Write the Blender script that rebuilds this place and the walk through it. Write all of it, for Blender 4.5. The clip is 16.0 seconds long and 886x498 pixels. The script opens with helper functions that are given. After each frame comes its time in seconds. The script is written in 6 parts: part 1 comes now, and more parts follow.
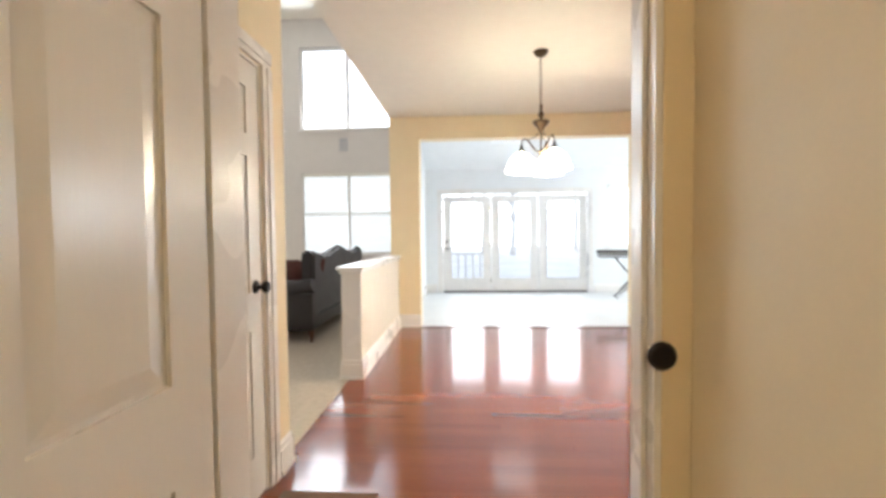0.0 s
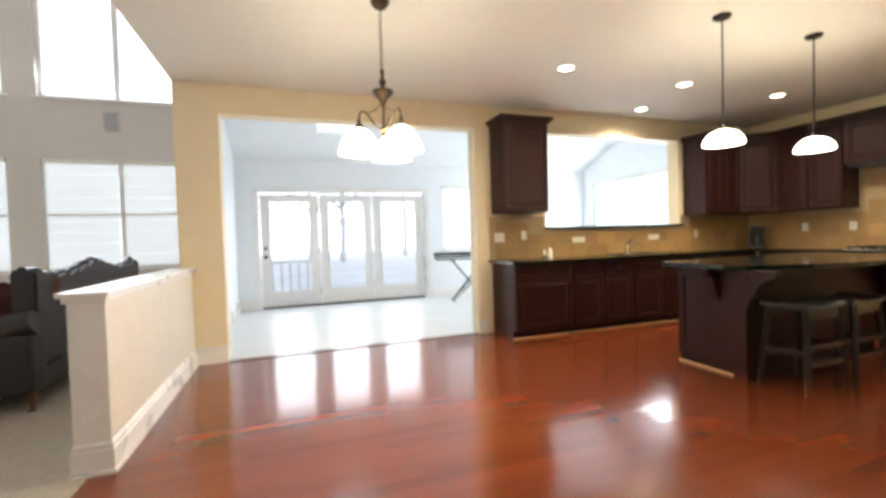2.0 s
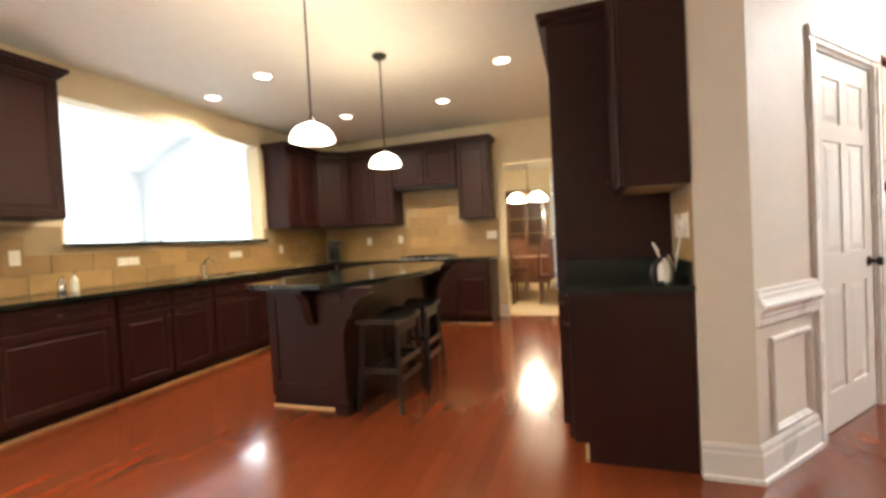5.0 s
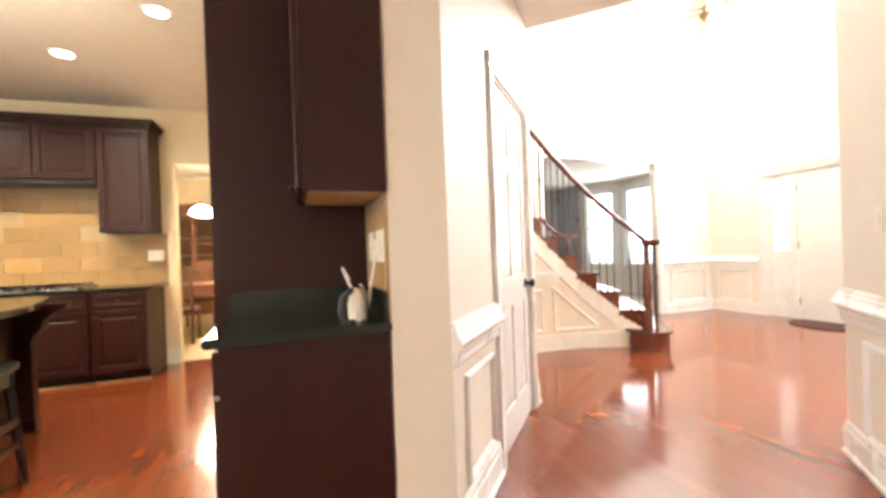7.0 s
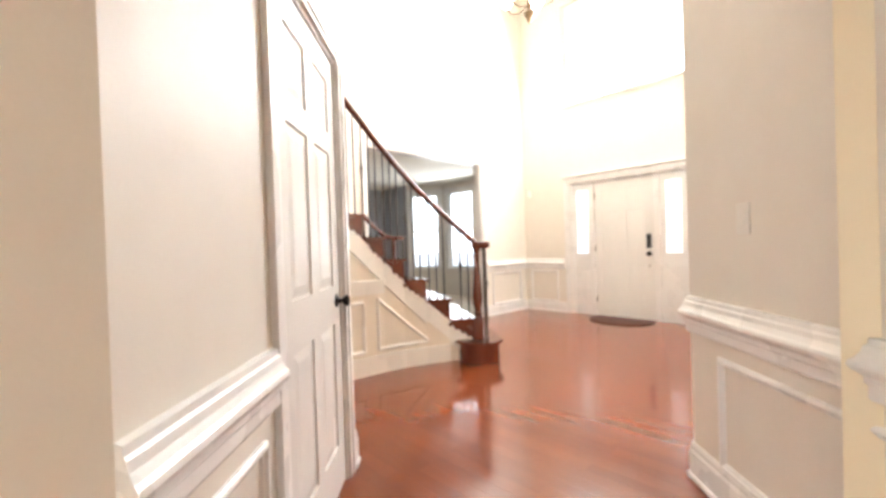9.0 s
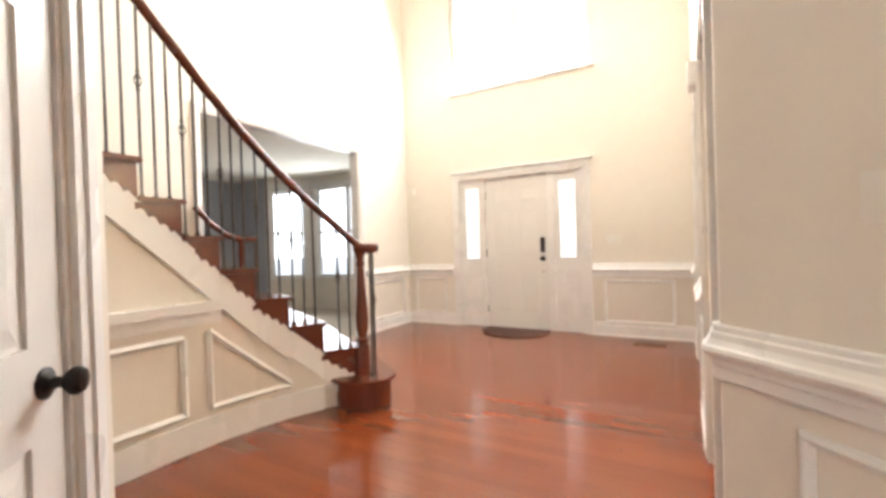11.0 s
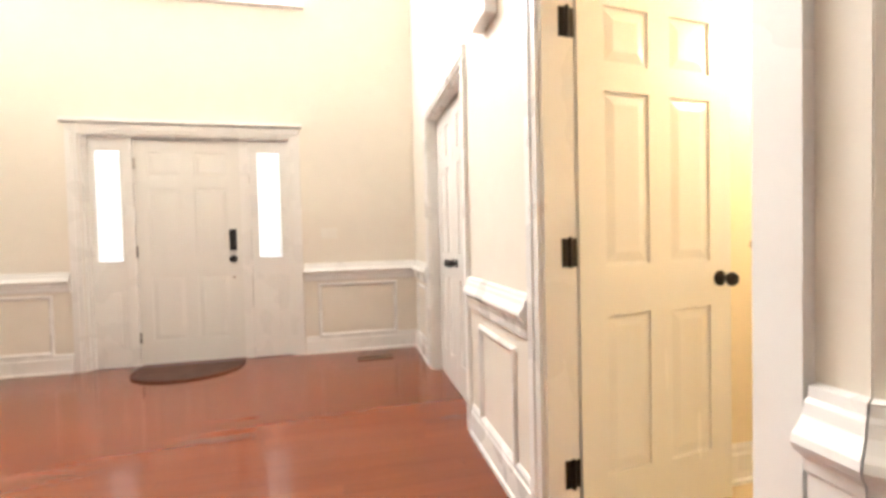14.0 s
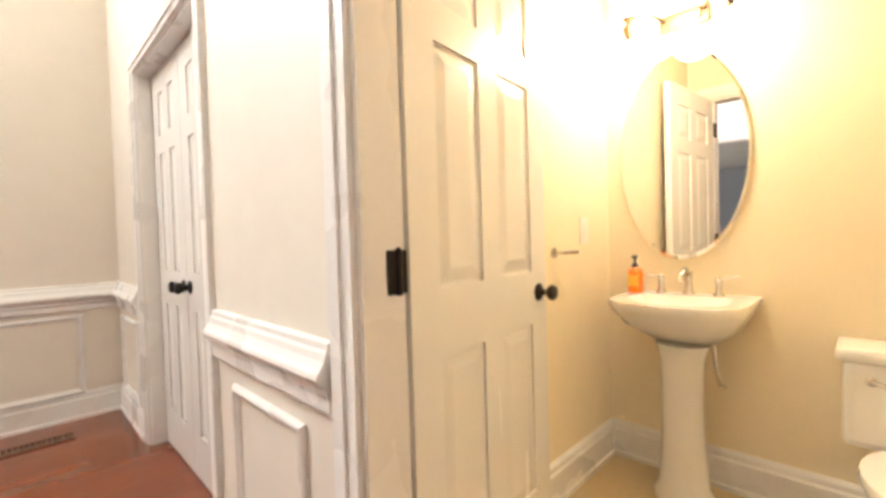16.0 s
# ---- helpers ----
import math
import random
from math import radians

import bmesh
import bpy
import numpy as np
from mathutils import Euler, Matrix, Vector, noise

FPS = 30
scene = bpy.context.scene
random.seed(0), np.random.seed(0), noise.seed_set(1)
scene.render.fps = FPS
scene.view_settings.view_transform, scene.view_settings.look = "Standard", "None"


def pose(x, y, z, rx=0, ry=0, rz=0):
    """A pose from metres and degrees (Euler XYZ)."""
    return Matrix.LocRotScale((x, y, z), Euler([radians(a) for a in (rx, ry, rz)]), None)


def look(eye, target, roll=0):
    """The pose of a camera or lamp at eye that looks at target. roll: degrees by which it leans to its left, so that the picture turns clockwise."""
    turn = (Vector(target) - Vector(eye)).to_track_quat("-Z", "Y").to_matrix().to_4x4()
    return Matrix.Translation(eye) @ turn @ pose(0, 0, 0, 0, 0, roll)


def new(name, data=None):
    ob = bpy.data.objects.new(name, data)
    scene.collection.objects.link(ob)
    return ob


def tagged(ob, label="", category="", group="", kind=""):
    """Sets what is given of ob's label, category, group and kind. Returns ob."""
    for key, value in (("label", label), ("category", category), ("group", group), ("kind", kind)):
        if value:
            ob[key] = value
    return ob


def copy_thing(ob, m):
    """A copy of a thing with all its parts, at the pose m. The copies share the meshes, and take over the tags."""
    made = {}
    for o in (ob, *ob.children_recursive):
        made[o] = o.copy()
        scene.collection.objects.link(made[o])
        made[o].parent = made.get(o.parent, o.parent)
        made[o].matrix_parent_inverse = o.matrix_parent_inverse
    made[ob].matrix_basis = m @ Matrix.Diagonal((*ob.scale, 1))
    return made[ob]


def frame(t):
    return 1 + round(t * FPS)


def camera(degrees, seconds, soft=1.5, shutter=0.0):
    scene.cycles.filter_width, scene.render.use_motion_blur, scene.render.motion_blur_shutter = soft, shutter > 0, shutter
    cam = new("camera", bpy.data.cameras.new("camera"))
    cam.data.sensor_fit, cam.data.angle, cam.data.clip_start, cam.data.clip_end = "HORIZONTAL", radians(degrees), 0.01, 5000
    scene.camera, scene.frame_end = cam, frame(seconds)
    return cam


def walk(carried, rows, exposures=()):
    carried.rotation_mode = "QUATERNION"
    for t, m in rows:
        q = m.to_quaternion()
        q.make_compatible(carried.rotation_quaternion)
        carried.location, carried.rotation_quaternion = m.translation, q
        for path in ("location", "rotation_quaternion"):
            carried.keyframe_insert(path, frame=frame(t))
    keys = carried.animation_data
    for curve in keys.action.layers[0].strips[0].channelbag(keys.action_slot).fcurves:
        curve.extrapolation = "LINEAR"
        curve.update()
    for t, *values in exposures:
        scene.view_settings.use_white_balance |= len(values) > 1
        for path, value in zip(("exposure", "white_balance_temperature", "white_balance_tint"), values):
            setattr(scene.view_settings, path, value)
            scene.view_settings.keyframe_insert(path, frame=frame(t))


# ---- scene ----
cam = camera(92.5, 16.0, 3.4)
PATH = [
    (0, (0.953, 0.445, 1.231), (0.838, 2.44, 1.168), -0.6),
    (0.5, (0.948, 0.67, 1.214), (1.006, 2.668, 1.138), -0.9),
    (1, (0.959, 0.876, 1.214), (1.187, 2.863, 1.186), -1.6),
    (1.5, (0.944, 1.106, 1.199), (1.384, 3.057, 1.171), -1.2),
    (2, (0.986, 1.316, 1.199), (1.651, 3.202, 1.146), -1.7),
    (2.5, (1.065, 1.517, 1.205), (1.942, 3.314, 1.15), -2.1),
    (3, (1.17, 1.699, 1.209), (2.289, 3.357, 1.174), -1.6),
    (3.5, (1.301, 1.849, 1.212), (2.674, 3.303, 1.192), -1.6),
    (3.7, (1.364, 1.908, 1.2), (2.833, 3.265, 1.177), -1.8),
    (5.8, (2.004, 2.058, 1.156), (4.001, 2.156, 1.131), -2.4),
    (6, (2.071, 2.041, 1.148), (4.07, 2.0, 1.135), -2.0),
    (6.5, (2.276, 1.983, 1.153), (4.242, 1.618, 1.131), -1.2),
    (7, (2.463, 1.89, 1.161), (4.348, 1.224, 1.159), -2.1),
    (7.5, (2.654, 1.805, 1.165), (4.442, 0.909, 1.166), -2.3),
    (8, (2.851, 1.711, 1.161), (4.538, 0.637, 1.141), -2.1),
    (8.2, (2.924, 1.671, 1.158), (4.559, 0.518, 1.142), -2.3),
    (10.3, (3.687, 0.923, 1.156), (4.902, -0.666, 1.14), -1.5),
    (10.5, (3.794, 0.891, 1.16), (4.939, -0.749, 1.152), -2.0),
    (11, (3.967, 0.707, 1.144), (4.962, -1.028, 1.13), -1.8),
    (11.5, (4.131, 0.512, 1.131), (4.947, -1.313, 1.08), -1.7),
    (12, (4.255, 0.304, 1.134), (4.905, -1.587, 1.077), -2.0),
    (12.5, (4.351, 0.103, 1.125), (4.781, -1.85, 1.097), -2.1),
    (13, (4.431, -0.079, 1.115), (4.592, -2.073, 1.118), -1.8),
    (13.5, (4.485, -0.28, 1.113), (4.355, -2.275, 1.082), -1.7),
    (14, (4.527, -0.453, 1.094), (4.099, -2.406, 1.039), -1.4),
    (14.5, (4.535, -0.614, 1.092), (3.842, -2.489, 1.039), -1.8),
    (15, (4.504, -0.777, 1.102), (3.553, -2.534, 1.027), -2.7),
    (15.5, (4.458, -0.927, 1.098), (3.26, -2.527, 1.029), -2.4),
    (16, (4.388, -1.054, 1.102), (2.964, -2.457, 1.054), -1.7),
]
EXPO = [(0, 0.3, 6200, 10), (0.7, 0.2, 6200, 10), (1.5, 0.05, 6200, 10), (2.5, -0.04, 6200, 10), (3.5, -0.27, 6200, 10), (4.6, 0.05, 6430, 10), (5.8, 0.9, 6500, 10), (7, 1.1, 6400, 10), (8.2, 0.92, 6250, 10), (10.3, 0.37, 6430, 10), (12, 0.34, 6430, 10), (14, 0.36, 6430, 10), (15.5, 0.15, 6430, 10), (16, 0.16, 6430, 10)]
walk(cam, [(t, look(eye, target, roll)) for t, eye, target, roll in PATH], EXPO)

# ---- light ----
world = bpy.data.worlds.new("sky")
scene.world = world
world.use_nodes = True
wn = world.node_tree
sky = wn.nodes.new("ShaderNodeTexSky")
sky.sky_type, sky.sun_disc = "NISHITA", False
sky.sun_elevation, sky.sun_rotation = radians(35), radians(200)
wn.links.new(sky.outputs[0], wn.nodes["Background"].inputs[0])
wn.nodes["Background"].inputs[1].default_value = 0.15
sun = new("sun", bpy.data.lights.new("sun", "SUN"))
sun.data.energy, sun.data.angle, sun.data.color = 1.0, radians(15), (1, 0.97, 0.92)
sun.matrix_world = look((0, 0, 30), (8, 14, 0))


def area(name, eye, target, sx, sy, watts, color=(1, 1, 1)):
    """Daylight that comes in through a window's opening."""
    ob = new(name, bpy.data.lights.new(name, "AREA"))
    ob.data.shape, ob.data.size, ob.data.size_y = "RECTANGLE", sx, sy
    ob.data.energy, ob.data.color = watts, color
    ob.matrix_world = look(eye, target)
    return ob


DAY = (0.93, 0.97, 1.0)
WARM = (1.0, 0.85, 0.61)
area("daylight_living_high", (-3.0, 9.42, 4.5), (-3.0, 5, 3.6), 3.4, 1.7, 130, DAY)
area("daylight_living_low", (-3.0, 9.40, 1.7), (-3.0, 5, 1.5), 3.4, 1.6, 105, DAY)
for gx in (0.95, 1.97, 3.00):
    area("daylight_doors", (gx, 9.56, 1.12), (gx, 5, 0.8), 0.68, 1.66, 8, DAY)
area("daylight_sunroom_side", (7.35, 7.9, 1.75), (2, 7.9, 1.4), 2.8, 1.1, 120, DAY)
area("daylight_transom", (5.9, -4.60, 4.05), (5.9, 0.4, 2.2), 1.9, 1.5, 225, (0.97, 0.98, 1.0))
area("daylight_bay", (9.6, -4.9, 1.6), (9.0, -1, 1.7), 1.6, 1.5, 26, DAY)


def point(name, at, watts, color, r=0.05):
    ob = new(name, bpy.data.lights.new(name, "POINT"))
    ob.location, ob.data.energy, ob.data.color, ob.data.shadow_soft_size = at, watts, color, r
    return ob


def spot(name, at, watts, color):
    ob = new(name, bpy.data.lights.new(name, "SPOT"))
    ob.matrix_world = look(at, (at[0], at[1] + 0.001, 0))
    ob.data.energy, ob.data.color, ob.data.shadow_soft_size = watts, color, 0.06
    ob.data.spot_size, ob.data.spot_blend = radians(155), 0.7
    return ob


CANS = [(3.54, 4.82), (5.11, 4.86), (6.60, 4.85), (6.60, 3.55), (5.74, 2.69), (5.35, 5.72)]
for cx, cy in CANS:
    spot("can_light", (cx, cy, 2.79), 95, WARM)
PENDANTS = [(4.10, 3.66), (5.18, 3.67)]
for cx, cy in PENDANTS:
    point("pendant_light", (cx, cy, 1.99), 20, WARM)
NOOK = (1.60, 4.20)
point("nook_light", (NOOK[0], NOOK[1], 1.74), 62, WARM, 0.15)
point("powder_light", (2.52, -1.62, 2.02), 44, (1, 0.84, 0.62), 0.1)
# unseen fill added to brighten the back hall; it has no fixture
point("hall_fill", (0.85, -0.9, 2.45), 20, (1, 0.8, 0.55), 0.1)
point("dining_light", (10.0, 3.0, 1.75), 110, WARM, 0.15)
point("foyer_light", (5.9, -2.5, 3.45), 34, (1, 0.88, 0.68), 0.2)

# ---- materials ----
MATS = {}


def mat(name, color, rough=0.5, metal=0.0, bump=0.0, scale=30.0, var=0.06, stretch=(1, 1, 1), coat=0.0, spread=0.0, spec=0.5, color2=None, detail=4.0):
    """A painted, stained or metal surface with variation at two scales and fine relief. spread: brightness differs from piece to piece."""
    m = bpy.data.materials.new(name)
    m.use_nodes = True
    t = m.node_tree
    b = t.nodes["Principled BSDF"]
    b.inputs["Roughness"].default_value, b.inputs["Metallic"].default_value = rough, metal
    b.inputs["Coat Weight"].default_value, b.inputs["Coat Roughness"].default_value = coat, 0.06
    b.inputs["Specular IOR Level"].default_value = spec
    tc = t.nodes.new("ShaderNodeTexCoord")
    mp = t.nodes.new("ShaderNodeMapping")
    mp.inputs["Scale"].default_value = stretch
    pos = t.nodes.new("ShaderNodeNewGeometry")
    t.links.new(pos.outputs["Position"] if spread else tc.outputs["Object"], mp.inputs[0])
    fine, wide = t.nodes.new("ShaderNodeTexNoise"), t.nodes.new("ShaderNodeTexNoise")
    fine.inputs["Scale"].default_value, wide.inputs["Scale"].default_value = scale, scale * 0.06
    fine.inputs["Detail"].default_value = detail
    for n in (fine, wide):
        t.links.new(mp.outputs[0], n.inputs["Vector"])
    mix = t.nodes.new("ShaderNodeMix")
    mix.data_type = "RGBA"
    c2 = color2 or tuple(c * (1 - 2.2 * var) for c in color)
    c1 = color if color2 else tuple(min(1, c * (1 + var)) for c in color)
    mix.inputs["A"].default_value, mix.inputs["B"].default_value = (*c1, 1), (*c2, 1)
    add = t.nodes.new("ShaderNodeMath")
    add.operation = "ADD"
    half = t.nodes.new("ShaderNodeMath")
    half.operation = "MULTIPLY_ADD"
    t.links.new(fine.outputs[0], half.inputs[0])
    half.inputs[1].default_value, half.inputs[2].default_value = 0.6, -0.3
    t.links.new(half.outputs[0], add.inputs[0])
    t.links.new(wide.outputs[0], add.inputs[1])
    t.links.new(add.outputs[0], mix.inputs["Factor"])
    out = mix.outputs["Result"]
    if spread:
        inf, geo = t.nodes.new("ShaderNodeObjectInfo"), t.nodes.new("ShaderNodeNewGeometry")
        sm = t.nodes.new("ShaderNodeMath")
        sm.operation = "ADD"
        t.links.new(inf.outputs["Random"], sm.inputs[0])
        t.links.new(geo.outputs["Random Per Island"], sm.inputs[1])
        fr = t.nodes.new("ShaderNodeMath")
        fr.operation = "FRACT"
        t.links.new(sm.outputs[0], fr.inputs[0])
        rg = t.nodes.new("ShaderNodeMapRange")
        rg.inputs["To Min"].default_value, rg.inputs["To Max"].default_value = 1 - spread, 1 + spread
        t.links.new(fr.outputs[0], rg.inputs["Value"])
        hs = t.nodes.new("ShaderNodeHueSaturation")
        t.links.new(rg.outputs[0], hs.inputs["Value"])
        t.links.new(out, hs.inputs["Color"])
        out = hs.outputs[0]
    t.links.new(out, b.inputs["Base Color"])
    rr = t.nodes.new("ShaderNodeMapRange")
    rr.inputs["To Min"].default_value, rr.inputs["To Max"].default_value = rough * 0.8, min(1, rough * 1.2)
    t.links.new(wide.outputs[0], rr.inputs["Value"])
    t.links.new(rr.outputs[0], b.inputs["Roughness"])
    if bump:
        bp = t.nodes.new("ShaderNodeBump")
        bp.inputs["Strength"].default_value, bp.inputs["Distance"].default_value = bump, 0.004
        t.links.new(fine.outputs[0], bp.inputs["Height"])
        t.links.new(bp.outputs[0], b.inputs["Normal"])
    MATS[name] = m
    return m


def glow(name, color, strength):
    m = bpy.data.materials.new(name)
    m.use_nodes = True
    b = m.node_tree.nodes["Principled BSDF"]
    b.inputs["Base Color"].default_value = (*color, 1)
    b.inputs["Emission Color"].default_value, b.inputs["Emission Strength"].default_value = (*color, 1), strength
    return m


def clear(name, color=(1, 1, 1), rough=0.0):
    m = bpy.data.materials.new(name)
    m.use_nodes = True
    b = m.node_tree.nodes["Principled BSDF"]
    b.inputs["Base Color"].default_value = (*color, 1)
    b.inputs["Transmission Weight"].default_value, b.inputs["Roughness"].default_value = 1, rough
    b.inputs["IOR"].default_value = 1.05
    return m


CREAM = mat("cream_wall_paint", (0.80, 0.69, 0.48), 0.6, bump=0.08, scale=120, var=0.025)
FOYER = mat("pale_beige_wall_paint", (0.765, 0.71, 0.625), 0.55, bump=0.08, scale=120, var=0.02)
LIVING = mat("pale_grey_wall_paint", (0.66, 0.62, 0.58), 0.6, bump=0.08, scale=120, var=0.02)
SUNWALL = mat("white_blue_wall_paint", (0.80, 0.82, 0.83), 0.6, bump=0.08, scale=120, var=0.02)
GREYWALL = mat("slate_grey_wall_paint", (0.40, 0.41, 0.44), 0.6, bump=0.08, scale=120, var=0.02)
POWDER = mat("butter_wall_paint", (0.82, 0.71, 0.51), 0.5, bump=0.08, scale=120, var=0.02)
CEIL = mat("ceiling_paint", (0.84, 0.80, 0.71), 0.8, bump=0.15, scale=160, var=0.02)
WHITE = mat("white_gloss_trim_paint", (0.80, 0.78, 0.75), 0.28, bump=0.05, scale=60, var=0.02)
DOORP = mat("white_door_paint", (0.78, 0.76, 0.72), 0.25, bump=0.10, scale=40, var=0.02, stretch=(4, 4, 0.4))
FLOORW = mat("red_cherry_floorboard", (0.215, 0.050, 0.016), 0.16, bump=0.025, scale=14, stretch=(0.5, 9, 9), color2=(0.150, 0.032, 0.011), coat=0.3, spread=0.10)
GROOVE = mat("dark_floor_joint", (0.12, 0.03, 0.014), 0.6, scale=20)
CAB = mat("dark_cherry_cabinet", (0.036, 0.0095, 0.0075), 0.40, bump=0.05, scale=12, stretch=(8, 8, 0.6), color2=(0.018, 0.005, 0.0045), spec=0.27)
CABIN = mat("pale_maple_underside", (0.52, 0.36, 0.18), 0.5, scale=14, stretch=(1, 8, 8))
GRANITE = mat("black_green_granite", (0.006, 0.009, 0.008), 0.10, scale=110, var=0.3, color2=(0.020, 0.023, 0.019), spec=0.36, detail=8.0)
TILE = mat("tan_stone_tile", (0.44, 0.27, 0.105), 0.45, bump=0.3, scale=45, color2=(0.27, 0.165, 0.065), spread=0.16)
GROUT = mat("tan_grout", (0.42, 0.31, 0.18), 0.9, bump=0.3, scale=150)
CARPET = mat("beige_carpet", (0.50, 0.43, 0.34), 0.95, bump=0.9, scale=320, var=0.1)
SUNFLOOR = mat("pale_floor_tile", (0.70, 0.71, 0.70), 0.35, bump=0.05, scale=30, var=0.04)
BLACK = mat("oil_rubbed_bronze", (0.018, 0.014, 0.012), 0.35, 0.6, scale=50)
IRONM = mat("wrought_iron", (0.10, 0.085, 0.075), 0.4, 0.7, bump=0.2, scale=90)
BRONZE = mat("antique_bronze", (0.12, 0.08, 0.045), 0.35, 0.8, bump=0.15, scale=60, var=0.2)
CHROME = mat("brushed_nickel", (0.62, 0.60, 0.57), 0.18, 1.0, scale=80)
STEEL = mat("stainless_steel", (0.50, 0.50, 0.50), 0.28, 1.0, bump=0.04, scale=40, stretch=(1, 1, 14))
STAIR = mat("cherry_stair_wood", (0.15, 0.036, 0.018), 0.26, bump=0.05, scale=14, stretch=(6, 0.6, 6), color2=(0.085, 0.02, 0.011), coat=0.15)
LEATHER = mat("dark_brown_leather", (0.016, 0.011, 0.010), 0.42, bump=0.4, scale=90, var=0.2)
SOFABACK = mat("dark_patterned_upholstery", (0.085, 0.040, 0.028), 0.8, bump=0.5, scale=26, color2=(0.03, 0.016, 0.013))
PILLOW = mat("wine_brown_cushion", (0.12, 0.035, 0.028), 0.85, bump=0.5, scale=40, color2=(0.05, 0.02, 0.016))
PORC = mat("white_porcelain", (0.82, 0.80, 0.75), 0.08, scale=20, var=0.01, coat=0.4)
PLASTIC = mat("white_plastic", (0.78, 0.75, 0.68), 0.35, scale=40, var=0.02)
BLACKP = mat("black_plastic", (0.015, 0.015, 0.017), 0.35, scale=60)
BLACKW = mat("black_stool_wood", (0.012, 0.009, 0.008), 0.36, bump=0.08, scale=20, stretch=(1, 8, 8), coat=0.2)
RUG = mat("dark_brown_mat", (0.085, 0.035, 0.022), 0.95, bump=0.9, scale=160, var=0.25)
RUGP = mat("patterned_rug", (0.22, 0.11, 0.05), 0.95, bump=0.9, scale=26, color2=(0.05, 0.025, 0.015))
BLIND = mat("cream_fabric_shade", (0.80, 0.77, 0.70), 0.9, bump=0.2, scale=200, var=0.02)
WOODT = mat("walnut_furniture", (0.13, 0.050, 0.025), 0.3, bump=0.05, scale=14, stretch=(6, 6, 0.6), coat=0.3)
SOAP = mat("orange_soap", (0.85, 0.22, 0.03), 0.15, scale=20, coat=0.5)
BEIGET = mat("beige_floor_tile", (0.55, 0.43, 0.26), 0.4, bump=0.1, scale=25, var=0.06)
LAWN = mat("pale_winter_lawn", (0.72, 0.72, 0.70), 0.95, bump=0.6, scale=6, var=0.15)
# grey bark paled so that haze over the far trees is in the colour
BARK = mat("haze_paled_bark", (0.62, 0.60, 0.58), 0.9, bump=0.6, scale=14, var=0.2)
GLASS = clear("window_glass")
PEND_ON = glow("lit_white_pendant_glass", (1.0, 0.90, 0.70), 9.0)
NOOK_ON = glow("lit_white_bell_glass", (1.0, 0.90, 0.70), 13.0)
SHADE_ON = glow("lit_white_glass_shade", (1.0, 0.90, 0.70), 11.0)
CAN_ON = glow("lit_recessed_lamp", (1.0, 0.88, 0.66), 9.0)
DAYLIT = glow("bright_overcast_haze", (0.95, 0.98, 1.0), 1.5)
# window fabric emits by itself, in place of daylight coming through it
DAYBLIND = glow("shade_fabric_daylight_glow", (0.86, 0.92, 0.96), 0.45)
MIRROR = mat("mirror_silver", (0.92, 0.92, 0.92), 0.01, 1.0, scale=10, var=0.0)

# ---- building tools ----


def mesh_of(name, bm, material):
    me = bpy.data.meshes.new(name)
    bmesh.ops.recalc_face_normals(bm, faces=bm.faces)
    bm.to_mesh(me)
    bm.free()
    me.materials.append(material)
    return me


def part(name, bm, material, parent=None, label="", smooth=False):
    me = mesh_of(name, bm, material)
    if smooth:
        me.polygons.foreach_set("use_smooth", [True] * len(me.polygons))
        me.set_sharp_from_angle(angle=radians(40))
    ob = new(name, me)
    if parent:
        ob.parent = parent
        ob.matrix_parent_inverse = Matrix()
    if label:
        ob["label"] = label
    return ob


def thing(name, m, label, category, group="", kind=""):
    ob = new(name)
    ob.empty_display_size = 0.1
    ob.matrix_world = m
    return tagged(ob, label, category, group, kind)


def B():
    return bmesh.new()


def box(bm, x0, y0, z0, x1, y1, z1, bev=0.0, m=None):
    """A box from corner to corner, its edges cut back by bev."""
    x0, x1, y0, y1, z0, z1 = min(x0, x1), max(x0, x1), min(y0, y1), max(y0, y1), min(z0, z1), max(z0, z1)
    vs = [bm.verts.new((x, y, z)) for x in (x0, x1) for y in (y0, y1) for z in (z0, z1)]
    fs = [bm.faces.new([vs[i] for i in q]) for q in ((0, 1, 3, 2), (4, 6, 7, 5), (0, 4, 5, 1), (2, 3, 7, 6), (0, 2, 6, 4), (1, 5, 7, 3))]
    if bev:
        r = bmesh.ops.bevel(bm, geom=list({e for f in fs for e in f.edges}), offset=bev, segments=2, affect="EDGES", profile=0.6)
        vs = list({v for f in r["faces"] for v in f.verts})
    if m:
        bmesh.ops.transform(bm, matrix=m, verts=vs)
    return vs


def prism(bm, pts, a, b, axis="z"):
    """A closed outline in a plane, pulled from a to b along the axis."""
    def at(p, h):
        return (p[0], p[1], h) if axis == "z" else (p[0], h, p[1]) if axis == "y" else (h, p[0], p[1])
    lo, hi = [bm.verts.new(at(p, a)) for p in pts], [bm.verts.new(at(p, b)) for p in pts]
    n = len(pts)
    bm.faces.new(lo)
    bm.faces.new(hi[::-1])
    for i in range(n):
        bm.faces.new((lo[i], lo[(i + 1) % n], hi[(i + 1) % n], hi[i]))


